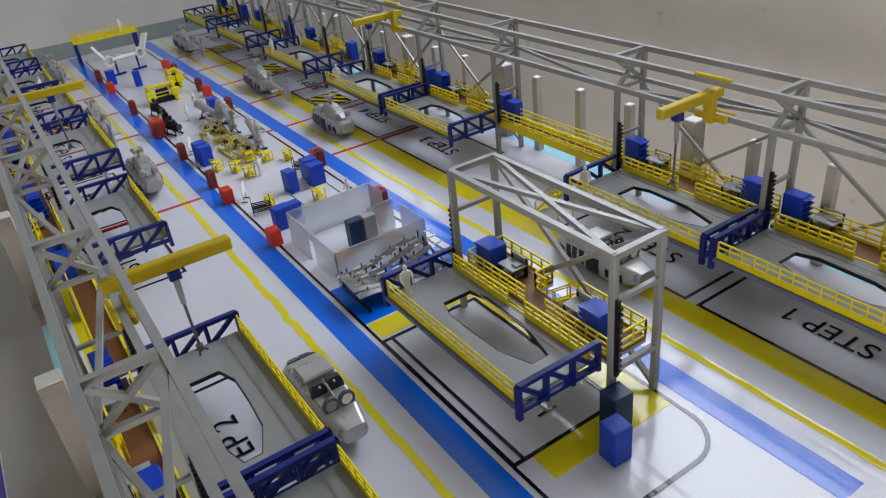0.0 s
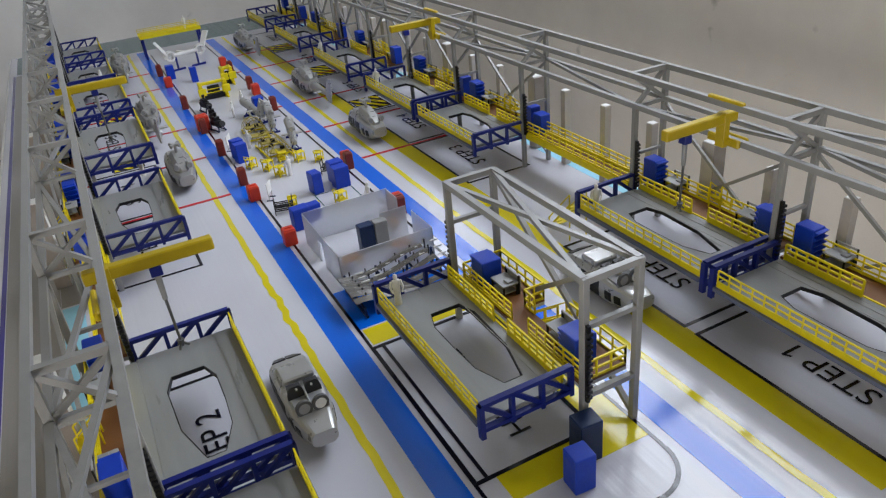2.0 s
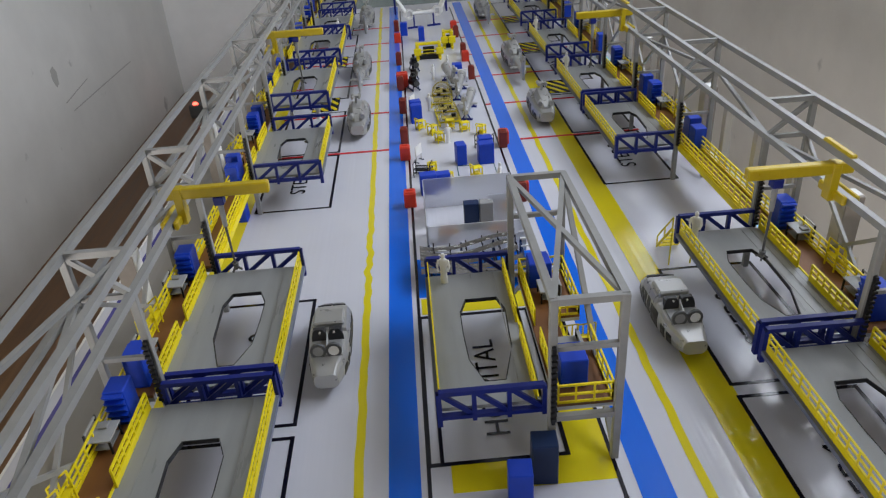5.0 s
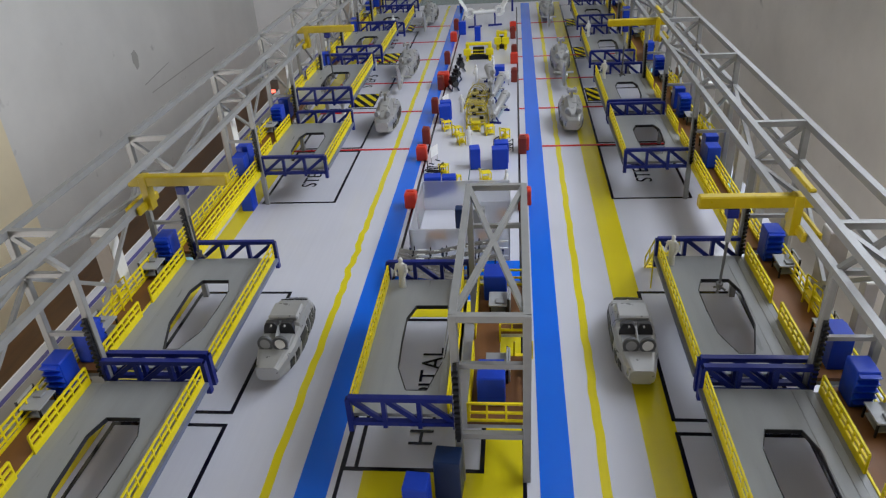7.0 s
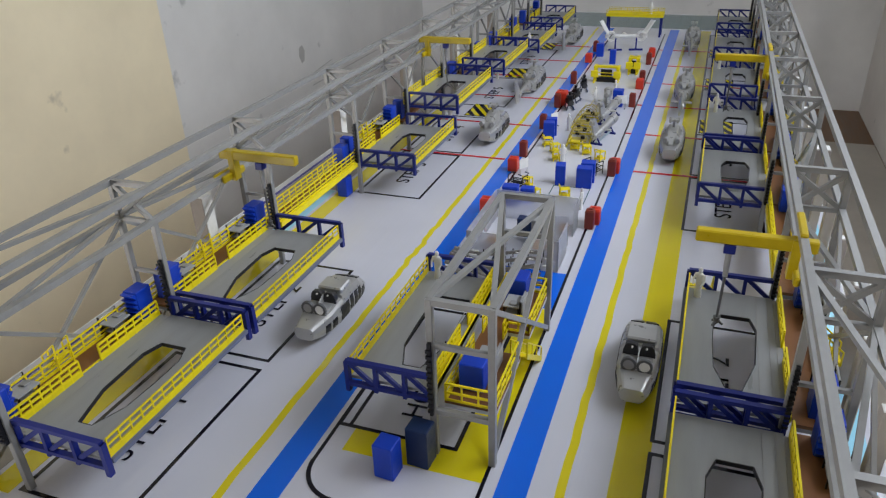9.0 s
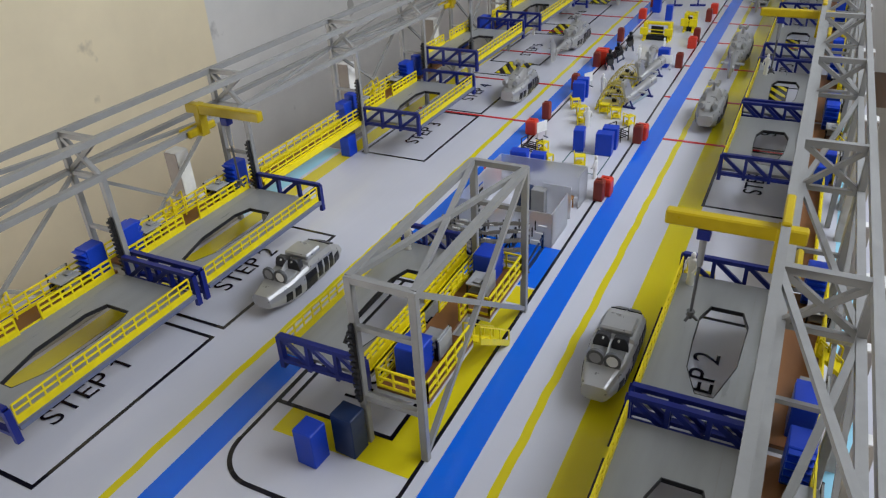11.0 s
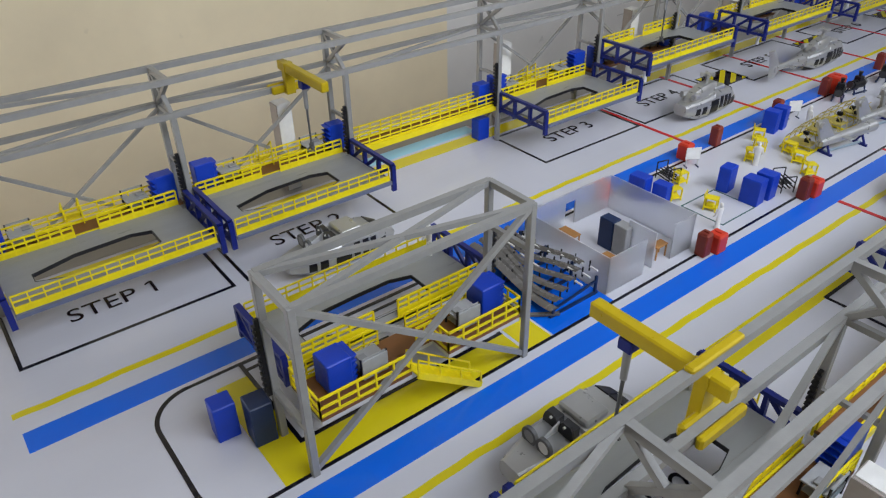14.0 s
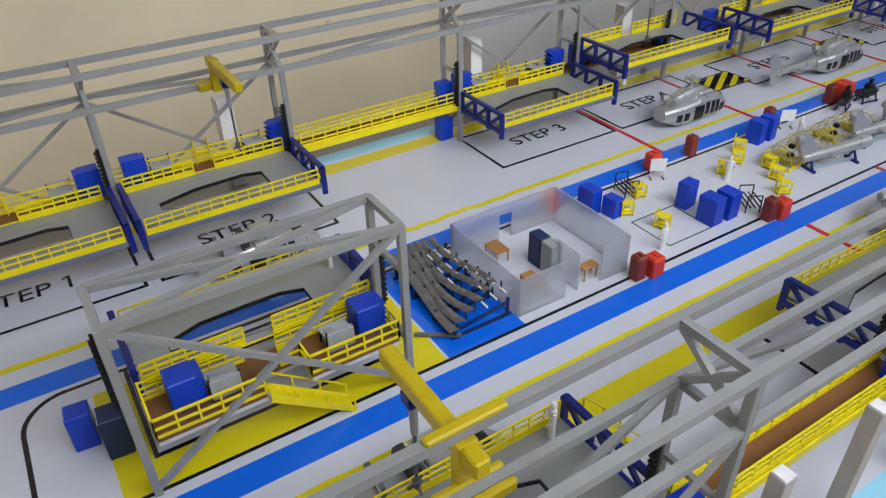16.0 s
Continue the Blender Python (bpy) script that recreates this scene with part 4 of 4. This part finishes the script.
helicopter(0.179, 1.252, "silver helicopter body with rotor hub and no tail", 0, True)
helicopter(0.530, 1.241, "silver helicopter body with rotor hub and no tail", 0, True)
helicopter(0.173, 1.630, "finished silver helicopter with tail boom and fin", 0, True, True)
helicopter(0.531, 1.625, "finished silver helicopter with tail boom and fin", 0, True, True)
helicopter(0.170, 2.180, "finished silver helicopter with tail boom and fin", 0, True, True)
helicopter(0.522, 2.185, "finished silver helicopter with tail boom and fin", 0, True, True)


# ---- frosted cabin in the middle zone ----
cabin = thing("cabin", 0.288, 0.741, 0, "small open-topped cabin of frosted acrylic walls", "cabin")
H, t = 0.047, 0.0016
for x0, x1, y0, y1, z0, z1 in ((0, 0.130, 0, t, 0, H), (0, t, t, 0.068, 0, H), (0, t, 0.086, 0.150, 0, H), (0, t, 0.068, 0.086, 0.034, H), (t, 0.130, 0.150, 0.150 + t, 0, H), (0.130 - t, 0.130, t, 0.062, 0, H), (0.130 - t, 0.130, 0.112, 0.150, 0, H),
                               (0.090, 0.130 - t, 0.080, 0.080 + t, 0, H)):
    part("wall", Mesh().box(x0, x1, y0, y1, z0, z1), FROST, cabin)
cabinet(0.353, 0.818, 0, 0.021, 0.015, 0.040, NAVY, "dark navy cabinet inside the frosted cabin")
cabinet(0.374, 0.818, 0, 0.019, 0.015, 0.040, MGREY, "mid grey cabinet inside the frosted cabin")


def table_small(x, y, w, d, h, mat, label, rz=0):
    b = thing("table", x, y, 0, label, "table", "", rz)
    part("top", Mesh().block(-w / 2, w / 2, -d / 2, d / 2, h - 0.002, h, 0.0004), mat, b)
    for a in (-1, 1):
        for c in (-1, 1):
            part("leg", Mesh().bar((a * (w / 2 - 0.0015), c * (d / 2 - 0.0015), 0), (a * (w / 2 - 0.0015), c * (d / 2 - 0.0015), h - 0.002), 0.0015), mat, b)
    return b


table_small(0.318, 0.785, 0.026, 0.018, 0.016, ORANGE, "tan wooden table inside the frosted cabin")
table_small(0.390, 0.782, 0.030, 0.016, 0.016, ORANGE, "tan wooden table inside the frosted cabin")
table_small(0.405, 0.846, 0.012, 0.02, 0.018, ORANGE, "tan wooden table inside the frosted cabin")


# ---- far end ----
portal = thing("portal", 0.337, 2.30, 0, "yellow railed bridge on dark blue legs over the middle zone", "bridge")
for x in (-0.082, 0.082):
    for y in (0, 0.04):
        part("leg", Mesh().bar((x, y, 0), (x, y, 0.061), 0.006), BLUE, portal, "dark blue leg")
part("deck", Mesh().box(-0.088, 0.088, -0.006, 0.05, 0.060, 0.065), YELLOW, portal)
for y in (-0.005, 0.049):
    part("railing", railing(Mesh(), (-0.087, y), (0.087, y), 0.065, h=0.015, step=0.02), YELLOW, portal)


# ---- figures ----
def figurine(x, y, z, rz, label="small white figurine of a worker standing upright"):
    """A plain white standing shape."""
    m = Mesh()
    rings = []
    for zz, a, b in ((0.0, 0.0042, 0.0030), (0.010, 0.0036, 0.0026), (0.018, 0.0040, 0.0028), (0.026, 0.0050, 0.0030), (0.0295, 0.0042, 0.0026), (0.0305, 0.0018, 0.0018), (0.032, 0.0022, 0.0024), (0.0345, 0.0024, 0.0026), (0.0365, 0.0012, 0.0014)):
        rings.append([(a * math.cos(q), b * math.sin(q), zz) for q in [2 * math.pi * k / 10 for k in range(10)]])
    m.loft(rings)
    for s in (-1, 1):
        m.bar((s * 0.0050, 0, 0.0285), (s * 0.0066, 0.0015, 0.021), 0.0020).bar((s * 0.0066, 0.0015, 0.021), (s * 0.0048, 0.005, 0.0165), 0.0018)
    ob = link("figurine", m, WHITE, True)
    ob.matrix_basis = pose(x * U, y * U, z * U, 0, 0, rz)
    return tagged(ob, label, "figurine", "white figurines")


for x, y, z, rz in ((0.302, 0.588, DZ, 170), (0.597, 0.633, DZ, 150), (0.412, 0.955, 0, 90), (0.343, 1.150, 0, 20), (0.318, 1.335, 0, -30), (0.338, 1.55, 0, 60),
                    (0.60, 1.345, DZ, 140), (0.115, 1.17, DZ, 20), (0.12, 1.49, DZ, -60), (0.60, 1.69, DZ, 30), (0.11, 1.84, DZ, 60), (0.375, 1.62, 0, 100), (0.385, 2.32, 0.065, 0)):
    figurine(x, y, z, rz)


# ---- red and maroon bins along the middle zone ----
def bin_box(x, y, mat, label, h=0.026, w=0.017, rz=0):
    b = thing("bin", x, y, 0, label, "bin", "red bins along the aisles", rz)
    part("body", Mesh().block(-w / 2, w / 2, -w / 2, w / 2, 0, h, 0.0014), mat, b)
    part("lid", Mesh().block(-w / 2 + 0.0012, w / 2 - 0.0012, -w / 2 + 0.0012, w / 2 - 0.0012, h, h + 0.0012, 0.0005), mat, b)
    part("handle", Mesh().bar((-w * 0.25, 0, h + 0.0016), (w * 0.25, 0, h + 0.0016), 0.0016), mat, b)
    return b


for x, y, k in ((0.268, 0.904, 0), (0.264, 1.090, 0), (0.264, 1.165, 1), (0.264, 1.335, 1), (0.262, 1.518, 0), (0.262, 1.492, 1), (0.260, 1.70, 1), (0.259, 1.93, 0), (0.257, 2.065, 1),
                (0.436, 0.890, 1), (0.440, 0.910, 0), (0.438, 1.110, 1), (0.441, 1.128, 0), (0.424, 1.535, 1), (0.424, 1.69, 0), (0.424, 1.745, 1), (0.421, 1.94, 1), (0.421, 2.03, 0)):
    if k:
        bin_box(x, y, MAROON, "maroon plastic bin standing on the aisle line", 0.030, 0.014)
    elif y == 1.518:
        bin_box(x + 0.004, y, RED, "large orange-red plastic bin beside the engines", 0.030, 0.026)
    else:
        bin_box(x, y, RED, "orange-red plastic bin standing on the aisle line", 0.024, 0.018)

# ---- blue cabinets of the middle zone ----
for x, y, w, d, h, rz in ((0.298, 0.943, 0.026, 0.018, 0.034, 5), (0.322, 0.960, 0.022, 0.016, 0.026, 5), (0.358, 1.052, 0.017, 0.022, 0.036, 8), (0.400, 1.048, 0.026, 0.020, 0.036, 4), (0.402, 1.075, 0.024, 0.020, 0.036, 4),
                          (0.289, 1.275, 0.022, 0.018, 0.036, 10), (0.289, 1.300, 0.022, 0.018, 0.036, 10), (0.392, 1.535, 0.022, 0.022, 0.038, 0), (0.325, 1.93, 0.016, 0.016, 0.038, 0), (0.278, 2.01, 0.02, 0.02, 0.036, 0)):
    cabinet(x, y, 0, w, d, h, CABINET, "blue plastic cabinet standing in the middle zone", rz, "blue cabinets of the middle zone")


# ---- yellow tool carts ----
def cart(x, y, rz=0, h=0.018, w=0.017, mat=None, label="yellow plastic tool cart with two shelves"):
    mat = mat or YELLOW
    c = thing("tool_cart", x, y, 0, label, "cart", "yellow tool carts", rz)
    d = w * 0.8
    for zz in (0.005, h):
        part("shelf", Mesh().block(-w / 2, w / 2, -d / 2, d / 2, zz - 0.0012, zz, 0.0004), mat, c)
    for a in (-1, 1):
        for b in (-1, 1):
            part("leg", Mesh().bar((a * (w / 2 - 0.001), b * (d / 2 - 0.001), 0), (a * (w / 2 - 0.001), b * (d / 2 - 0.001), h), 0.0017), mat, c)
    part("handle", Mesh().bar((-w / 2, -d / 2, h + 0.005), (-w / 2, d / 2, h + 0.005), 0.0014).bar((-w / 2, -d / 2, h), (-w / 2, -d / 2, h + 0.005), 0.0014).bar((-w / 2, d / 2, h), (-w / 2, d / 2, h + 0.005), 0.0014), mat, c)
    part("load", Mesh().block(-w * 0.3, w * 0.25, -d * 0.3, d * 0.3, 0.005, h * 0.55, 0.001), mat, c)
    return c


for x, y, rz in ((0.378, 0.99, 20), (0.308, 1.02, 80), (0.331, 0.975, 70), (0.296, 1.232, 30), (0.328, 1.160, 110), (0.378, 1.205, 15), (0.407, 1.180, 60), (0.318, 1.20, 40), (0.352, 1.225, 0)):
    cart(x, y, rz)


def wire_rack(x, y, rz=0):
    r = thing("wire_rack", x, y, 0, "low black wire rack with open shelves", "rack", "black wire racks", rz)
    for b in (-0.014, 0.014):
        part("end_frame", Mesh().bar((-0.009, b, 0), (-0.009, b, 0.024), 0.0012).bar((0.009, b, 0), (0.009, b, 0.024), 0.0012).bar((-0.009, b, 0.024), (0.009, b, 0.024), 0.0012), BLACK, r)
    for zz in (0.007, 0.014):
        for a in range(4):
            part("bar", Mesh().bar((-0.009 + a * 0.006, -0.014, zz), (-0.009 + a * 0.006, 0.014, zz), 0.0014), BLACK, r)
    return r


wire_rack(0.405, 1.115, 60)
wire_rack(0.292, 1.013, 75)


def board(x, y, rz=0, w=0.022):
    b = thing("whiteboard", x, y, 0, "white notice board on a thin grey stand", "board", "white boards", rz)
    part("panel", Mesh().block(-w / 2, w / 2, -0.0008, 0.0008, 0.012, 0.030, 0.0003), WHITE, b)
    for a in (-w * 0.4, w * 0.4):
        part("leg", Mesh().bar((a, 0, 0), (a, 0, 0.013), 0.0012), LGREY, b)
        part("foot", Mesh().bar((a, -0.005, 0.0008), (a, 0.005, 0.0008), 0.0014), NAVY, b)
    return b


board(0.287, 1.075, 60)
board(0.284, 1.353, 60)
board(0.402, 1.515, 5)

# light green outline on the floor of the middle zone
mark("green_outline", line_rect(0.349, 0.413, 0.967, 1.040, 0.0015), F_TEAL, "thin pale green square printed on the floor", 2)

# ---- curved panels on their blue rack ----
rack = thing("panel_rack", 0.283, 0.690, 0, "dark blue rack holding long curved grey panels", "rack")
PANEL = plain("brown_grey_panel", (0.125, 0.118, 0.11), 0.26)
for a in (0.006, 0.048, 0.090, 0.126):
    part("stand", Mesh().bar((a, -0.026, 0.0015), (a, 0.046, 0.0015), 0.003).bar((a, -0.022, 0), (a, -0.022, 0.013), 0.0026).bar((a, 0.043, 0), (a, 0.043, 0.024), 0.0026).bar((a, -0.022, 0.009), (a, 0.043, 0.018), 0.0022), NAVY, rack)
for k in range(6):
    yk, zk, half = -0.021 + 0.0112 * k, 0.0160 + 0.0026 * k, 0.0062 - 0.0003 * k
    long = 0.136 - 0.004 * k
    bend = lambda t: 0.0085 * math.cos(t * 4.2 + 0.35 * k) * (1 - 0.25 * t)
    rings = []
    n = 18
    for i in range(n + 1):
        t = i / n
        xx, zz = -0.006 + long * t, zk + bend(t)
        yy = yk + 0.0035 * math.sin(t * math.pi * 1.3 + k)
        rings.append([(xx, yy - half, zz), (xx, yy - half * 0.4, zz + 0.0026), (xx, yy + half * 0.5, zz + 0.0022), (xx, yy + half, zz - 0.0014), (xx, yy + half * 0.4, zz + 0.0004), (xx, yy - half * 0.5, zz + 0.0008)])
    part("panel", Mesh().loft(rings), PANEL, rack, "long curved brownish grey panel", True)
    for j in range(6):
        a = 0.012 + j * 0.021
        zz = zk + bend((a + 0.006) / long)
        part("peg", Mesh().bar((a, yk + half + 0.001, zz - 0.008), (a, yk + half + 0.001, zz + 0.005), 0.0014), BLACK, rack)
        if k > 2:
            part("slot", Mesh().block(a + 0.005, a + 0.016, yk - 0.0008, yk + 0.0008, zz + 0.0012, zz + 0.0034, 0.0003), WHITE, rack, "white strip on the panel")
strip = thing("loose_panel", 0.395, 0.640, 0, "narrow grey panel lying on the blue pad", "panel")
part("strip", Mesh().bar((-0.012, -0.004, 0.002), (0.018, 0.034, 0.004), 0.005, 0.002), PANEL, strip)


# ---- assembly fixtures in the middle zone ----
def fixture(x, y, rz=0):
    """Open khaki frame of ribs and stringers round a fuselage."""
    f = thing("assembly_fixture", x, y, 0, "open khaki rib frame for building a fuselage", "fixture", "khaki fixtures", rz)
    for i in range(6):
        yy = -0.045 + i * 0.018
        m = Mesh()
        n = 9
        pts = [(0.021 * math.cos(math.pi * k / n), yy, 0.006 + 0.031 * math.sin(math.pi * k / n) * (0.65 + 0.35 * math.sin((i + 1) * 0.5))) for k in range(n + 1)]
        for p, q in zip(pts, pts[1:]):
            m.bar(p, q, 0.0009)
        part("rib", m, OLIVE, f)
    for q in (0.35, 0.9, 1.57, 2.24, 2.8):
        part("stringer", Mesh().bar((0.021 * math.cos(q), -0.046, 0.006 + 0.023 * math.sin(q)), (0.021 * math.cos(q), 0.046, 0.006 + 0.030 * math.sin(q)), 0.0009), OLIVE, f)
    for s in (-1, 1):
        part("base_rail", Mesh().bar((s * 0.021, -0.05, 0.003), (s * 0.021, 0.05, 0.003), 0.003), YELLOW, f)
    for yy in (-0.03, 0.03):
        part("base_rail", Mesh().bar((-0.021, yy, 0.003), (0.021, yy, 0.003), 0.003), YELLOW, f)
        part("floor_panel", Mesh().block(-0.016, 0.016, yy - 0.010, yy + 0.010, 0.010, 0.013, 0.0005), OLIVE, f)
    for yy, xx in ((-0.03, 0.008), (-0.005, -0.006), (0.02, 0.006), (0.035, -0.008)):
        part("seat_box", Mesh().block(xx - 0.004, xx + 0.004, yy - 0.003, yy + 0.003, 0.013, 0.019, 0.0008), BLACK, f)
    return f


fixture(0.352, 1.283, 3)
fixture(0.347, 1.395, -4)


def tail_boom(x, y, rz):
    """Silver tail boom lying on a dark blue trestle."""
    b = thing("tail_boom", x, y, 0, "silver tail boom with fin on a blue trestle", "tail boom", "tail booms on trestles", rz)
    for yy in (-0.038, 0.038):
        part("trestle", Mesh().bar((-0.012, yy, 0.0018), (0.012, yy, 0.0018), 0.0036).bar((-0.009, yy, 0), (0, yy, 0.016), 0.0024).bar((0.009, yy, 0), (0, yy, 0.016), 0.0024), BLUE, b)
    part("trestle_rail", Mesh().bar((0, -0.038, 0.004), (0, 0.038, 0.004), 0.003), PALE, b, "pale steel-blue rail")
    rings = []
    for yy, a, zc in ((-0.055, 0.0055, 0.021), (-0.05, 0.0065, 0.0215), (0.0, 0.0078, 0.024), (0.045, 0.0092, 0.027), (0.056, 0.0098, 0.028)):
        rings.append([(a * math.cos(q), yy, zc + a * math.sin(q)) for q in [2 * math.pi * k / 14 for k in range(14)]])
    part("tube", Mesh().loft(rings), SILVER, b, smooth=True)
    part("fin", Mesh().put([(sx * 0.002, yy, zz) for sx in (-1, 1) for yy, zz in ((-0.026, 0.025), (-0.056, 0.022), (-0.074, 0.058), (-0.056, 0.060))],
                           [(0, 1, 2, 3), (7, 6, 5, 4), (0, 4, 5, 1), (1, 5, 6, 2), (2, 6, 7, 3), (3, 7, 4, 0)]), SILVER, b)
    part("gearbox", Mesh().tube((-0.005, -0.065, 0.052), (0.006, -0.065, 0.052), 0.006, 0.0045, 12), SILVER, b, smooth=True)
    part("stabiliser", Mesh().block(-0.020, 0.020, -0.018, -0.008, 0.0245, 0.0262, 0.0005), SILVER, b)
    return b


tail_boom(0.395, 1.300, -12)
tail_boom(0.388, 1.425, -10)
tail_boom(0.372, 1.50, 6)


def engine(x, y, rz):
    e = thing("engine", x, y, 0, "black and grey engine on a low wheeled stand", "engine", "engines on stands", rz)
    for a in (-1, 1):
        part("stand_rail", Mesh().bar((a * 0.008, -0.018, 0.003), (a * 0.008, 0.018, 0.003), 0.0022), NAVY, e)
        for b in (-0.014, 0.014):
            part("stand_leg", Mesh().bar((a * 0.008, b, 0), (a * 0.005, b, 0.012), 0.0018), NAVY, e)
    part("core", Mesh().tube((0, -0.016, 0.017), (0, 0.010, 0.017), 0.0072, 0.0085, 14), BLACK, e, smooth=True)
    part("intake", Mesh().tube((0, 0.010, 0.017), (0, 0.019, 0.018), 0.0085, 0.0048, 14), DGREY, e, smooth=True)
    part("exhaust", Mesh().tube((0, -0.016, 0.017), (0, -0.023, 0.019), 0.005, 0.0062, 14), SOOT, e, smooth=True)
    part("gearbox", Mesh().block(-0.006, 0.006, -0.006, 0.006, 0.022, 0.031, 0.001), BLACK, e)
    part("pipe", Mesh().tube((0.005, -0.012, 0.024), (-0.006, 0.008, 0.027), 0.0014, 0.0014, 8), BLACK, e, smooth=True)
    part("shaft", Mesh().tube((0, 0, 0.031), (0, 0, 0.039), 0.0022, 0.004, 10), BLACK, e, smooth=True)
    return e


engine(0.290, 1.488, 20)
engine(0.293, 1.545, -10)
engine(0.296, 1.640, 15)


def machine(x, y, w, d, h, label, mat=None):
    """Yellow jig machine: a heavy frame round a dark opening, with a table and columns."""
    mat = mat or YELLOW
    m = thing("jig_machine", x, y, 0, label, "machine", "yellow machines")
    for s in (-1, 1):
        part("column", Mesh().block(s * w / 2 - 0.004, s * w / 2 + 0.004, -d / 2, d / 2, 0, h, 0.0008), mat, m)
        part("arm", Mesh().block(s * w / 2 - 0.009, s * w / 2 + 0.009, -d / 2 - 0.012, -d / 2 - 0.004, h * 0.35, h * 0.75, 0.0008), mat, m)
        part("rail", Mesh().bar((s * w / 2, -d / 2 - 0.014, 0.002), (s * w / 2, d / 2 + 0.014, 0.002), 0.004), mat, m)
    part("cross_beam", Mesh().block(-w / 2, w / 2, -d / 4, d / 4, h - 0.006, h, 0.0008), mat, m)
    part("bed", Mesh().block(-w / 2 + 0.004, w / 2 - 0.004, -d / 2, d / 2, 0, h * 0.28, 0.0008), BLACK, m, "black machine bed")
    part("screen", Mesh().block(-w * 0.25, w * 0.25, -d / 2 + 0.001, -d / 2 + 0.004, h * 0.3, h * 0.8, 0.0005), BLACK, m)
    for z in (0.4, 0.6):
        part("guard_rail", Mesh().bar((-w / 2, -d / 2 - 0.001, h * z), (w / 2, -d / 2 - 0.001, h * z), 0.0018), mat, m)
    return m


machine(0.336, 1.742, 0.056, 0.022, 0.040, "yellow jig machine with a dark opening")
machine(0.392, 1.845, 0.020, 0.030, 0.042, "tall narrow yellow machine with a dark bed")

# white tail frame on blue trestles near the far end
tf = thing("vee_tail_assembly", 0.338, 2.10, 0, "white open V-shaped tail section on blue trestles", "tail assembly", "", 14)
for s in (-1, 1):
    part("trestle", Mesh().bar((s * 0.03 - 0.02, -0.004, 0.0025), (s * 0.03 + 0.02, -0.004, 0.0025), 0.005).bar((s * 0.03, -0.004, 0.004), (s * 0.03, -0.004, 0.037), 0.004), BLUE, tf)
    ringm = Mesh()
    n = 16
    for k in range(n):
        q, r2 = 2 * math.pi * k / n, 2 * math.pi * (k + 1) / n
        c0 = Vector((s * 0.043, 0.0, 0.041))
        ringm.bar(c0 + Vector((0.012 * math.cos(q), 0, 0.012 * math.sin(q))), c0 + Vector((0.012 * math.cos(r2), 0, 0.012 * math.sin(r2))), 0.012, 0.005)
    part("duct_ring", ringm, WHITE, tf)
    part("fin", Mesh().put([(s * a + dx, yy, zz) for dx in (-0.002, 0.002) for a, yy, zz in ((0.047, 0.006, 0.047), (0.055, -0.008, 0.047), (0.078, -0.004, 0.085), (0.070, 0.010, 0.085))],
                           [(0, 1, 2, 3), (7, 6, 5, 4), (0, 4, 5, 1), (1, 5, 6, 2), (2, 6, 7, 3), (3, 7, 4, 0)]), WHITE, tf)
part("cross_boom", Mesh().tube((-0.035, 0.0, 0.041), (0.035, 0.0, 0.041), 0.0055, 0.0055, 12), WHITE, tf, smooth=True)
part("neck", Mesh().tube((0.0, 0.0, 0.041), (0.0, 0.05, 0.034), 0.006, 0.008, 12), WHITE, tf, smooth=True)


# ---- yellow stairs ----
def stairs(x, y, z, rz, h, run, label="yellow wire-frame access stair", half=0.008):
    s = thing("access_stair", x, y, z, label, "stair", "yellow stairs", rz)
    n = 5
    for i in range(n):
        t = (i + 0.5) / n
        part("tread", Mesh().box(-half, half, run * t - 0.003, run * t + 0.003, h * (1 - t) - 0.001, h * (1 - t)), YELLOW, s)
    for a in (-half - 0.001, half + 0.001):
        part("stringer", Mesh().bar((a, 0, h), (a, run, 0.001), 0.0014, 0.003), YELLOW, s)
        part("handrail", Mesh().bar((a, 0, h + 0.015), (a, run, 0.016), 0.0014).bar((a, run, 0), (a, run, 0.016), 0.0014).bar((a, 0, 0), (a, 0, h + 0.015), 0.0014).bar((a, run / 2, h / 2), (a, run / 2, h / 2 + 0.0155), 0.0014), YELLOW, s)
    return s


stairs(0.600, 0.674, 0, 0, 0.052, 0.047, half=0.0125)
for fx, sg in ((0.002, 90), (0.712, -90)):
    for y0, y1 in STATIONS[:5]:
        stairs(fx, y0 + 0.43 * (y1 - y0) + 0.010, DZ - 0.001, sg, 0.018, 0.020)

# ---- loose things on the room floor ----
dev = thing("power_adapter", -0.62, 2.98, FZ, "dark grey power box with a small red light", "adapter")
part("case", Mesh().block(-0.05, 0.05, -0.03, 0.03, 0, 0.06, 0.006), DGREY, dev)
lamp_mat, lt, lb = nodes("red_indicator")
lb.inputs["Base Color"].default_value = (0.6, 0.02, 0.02, 1)
lb.inputs["Emission Color"].default_value = (1, 0.08, 0.05, 1)
lb.inputs["Emission Strength"].default_value = 6.0
part("indicator", Mesh().tube((-0.02, -0.02, 0.06), (-0.02, -0.02, 0.068), 0.012, 0.009, 10), lamp_mat, dev, "glowing red indicator light")
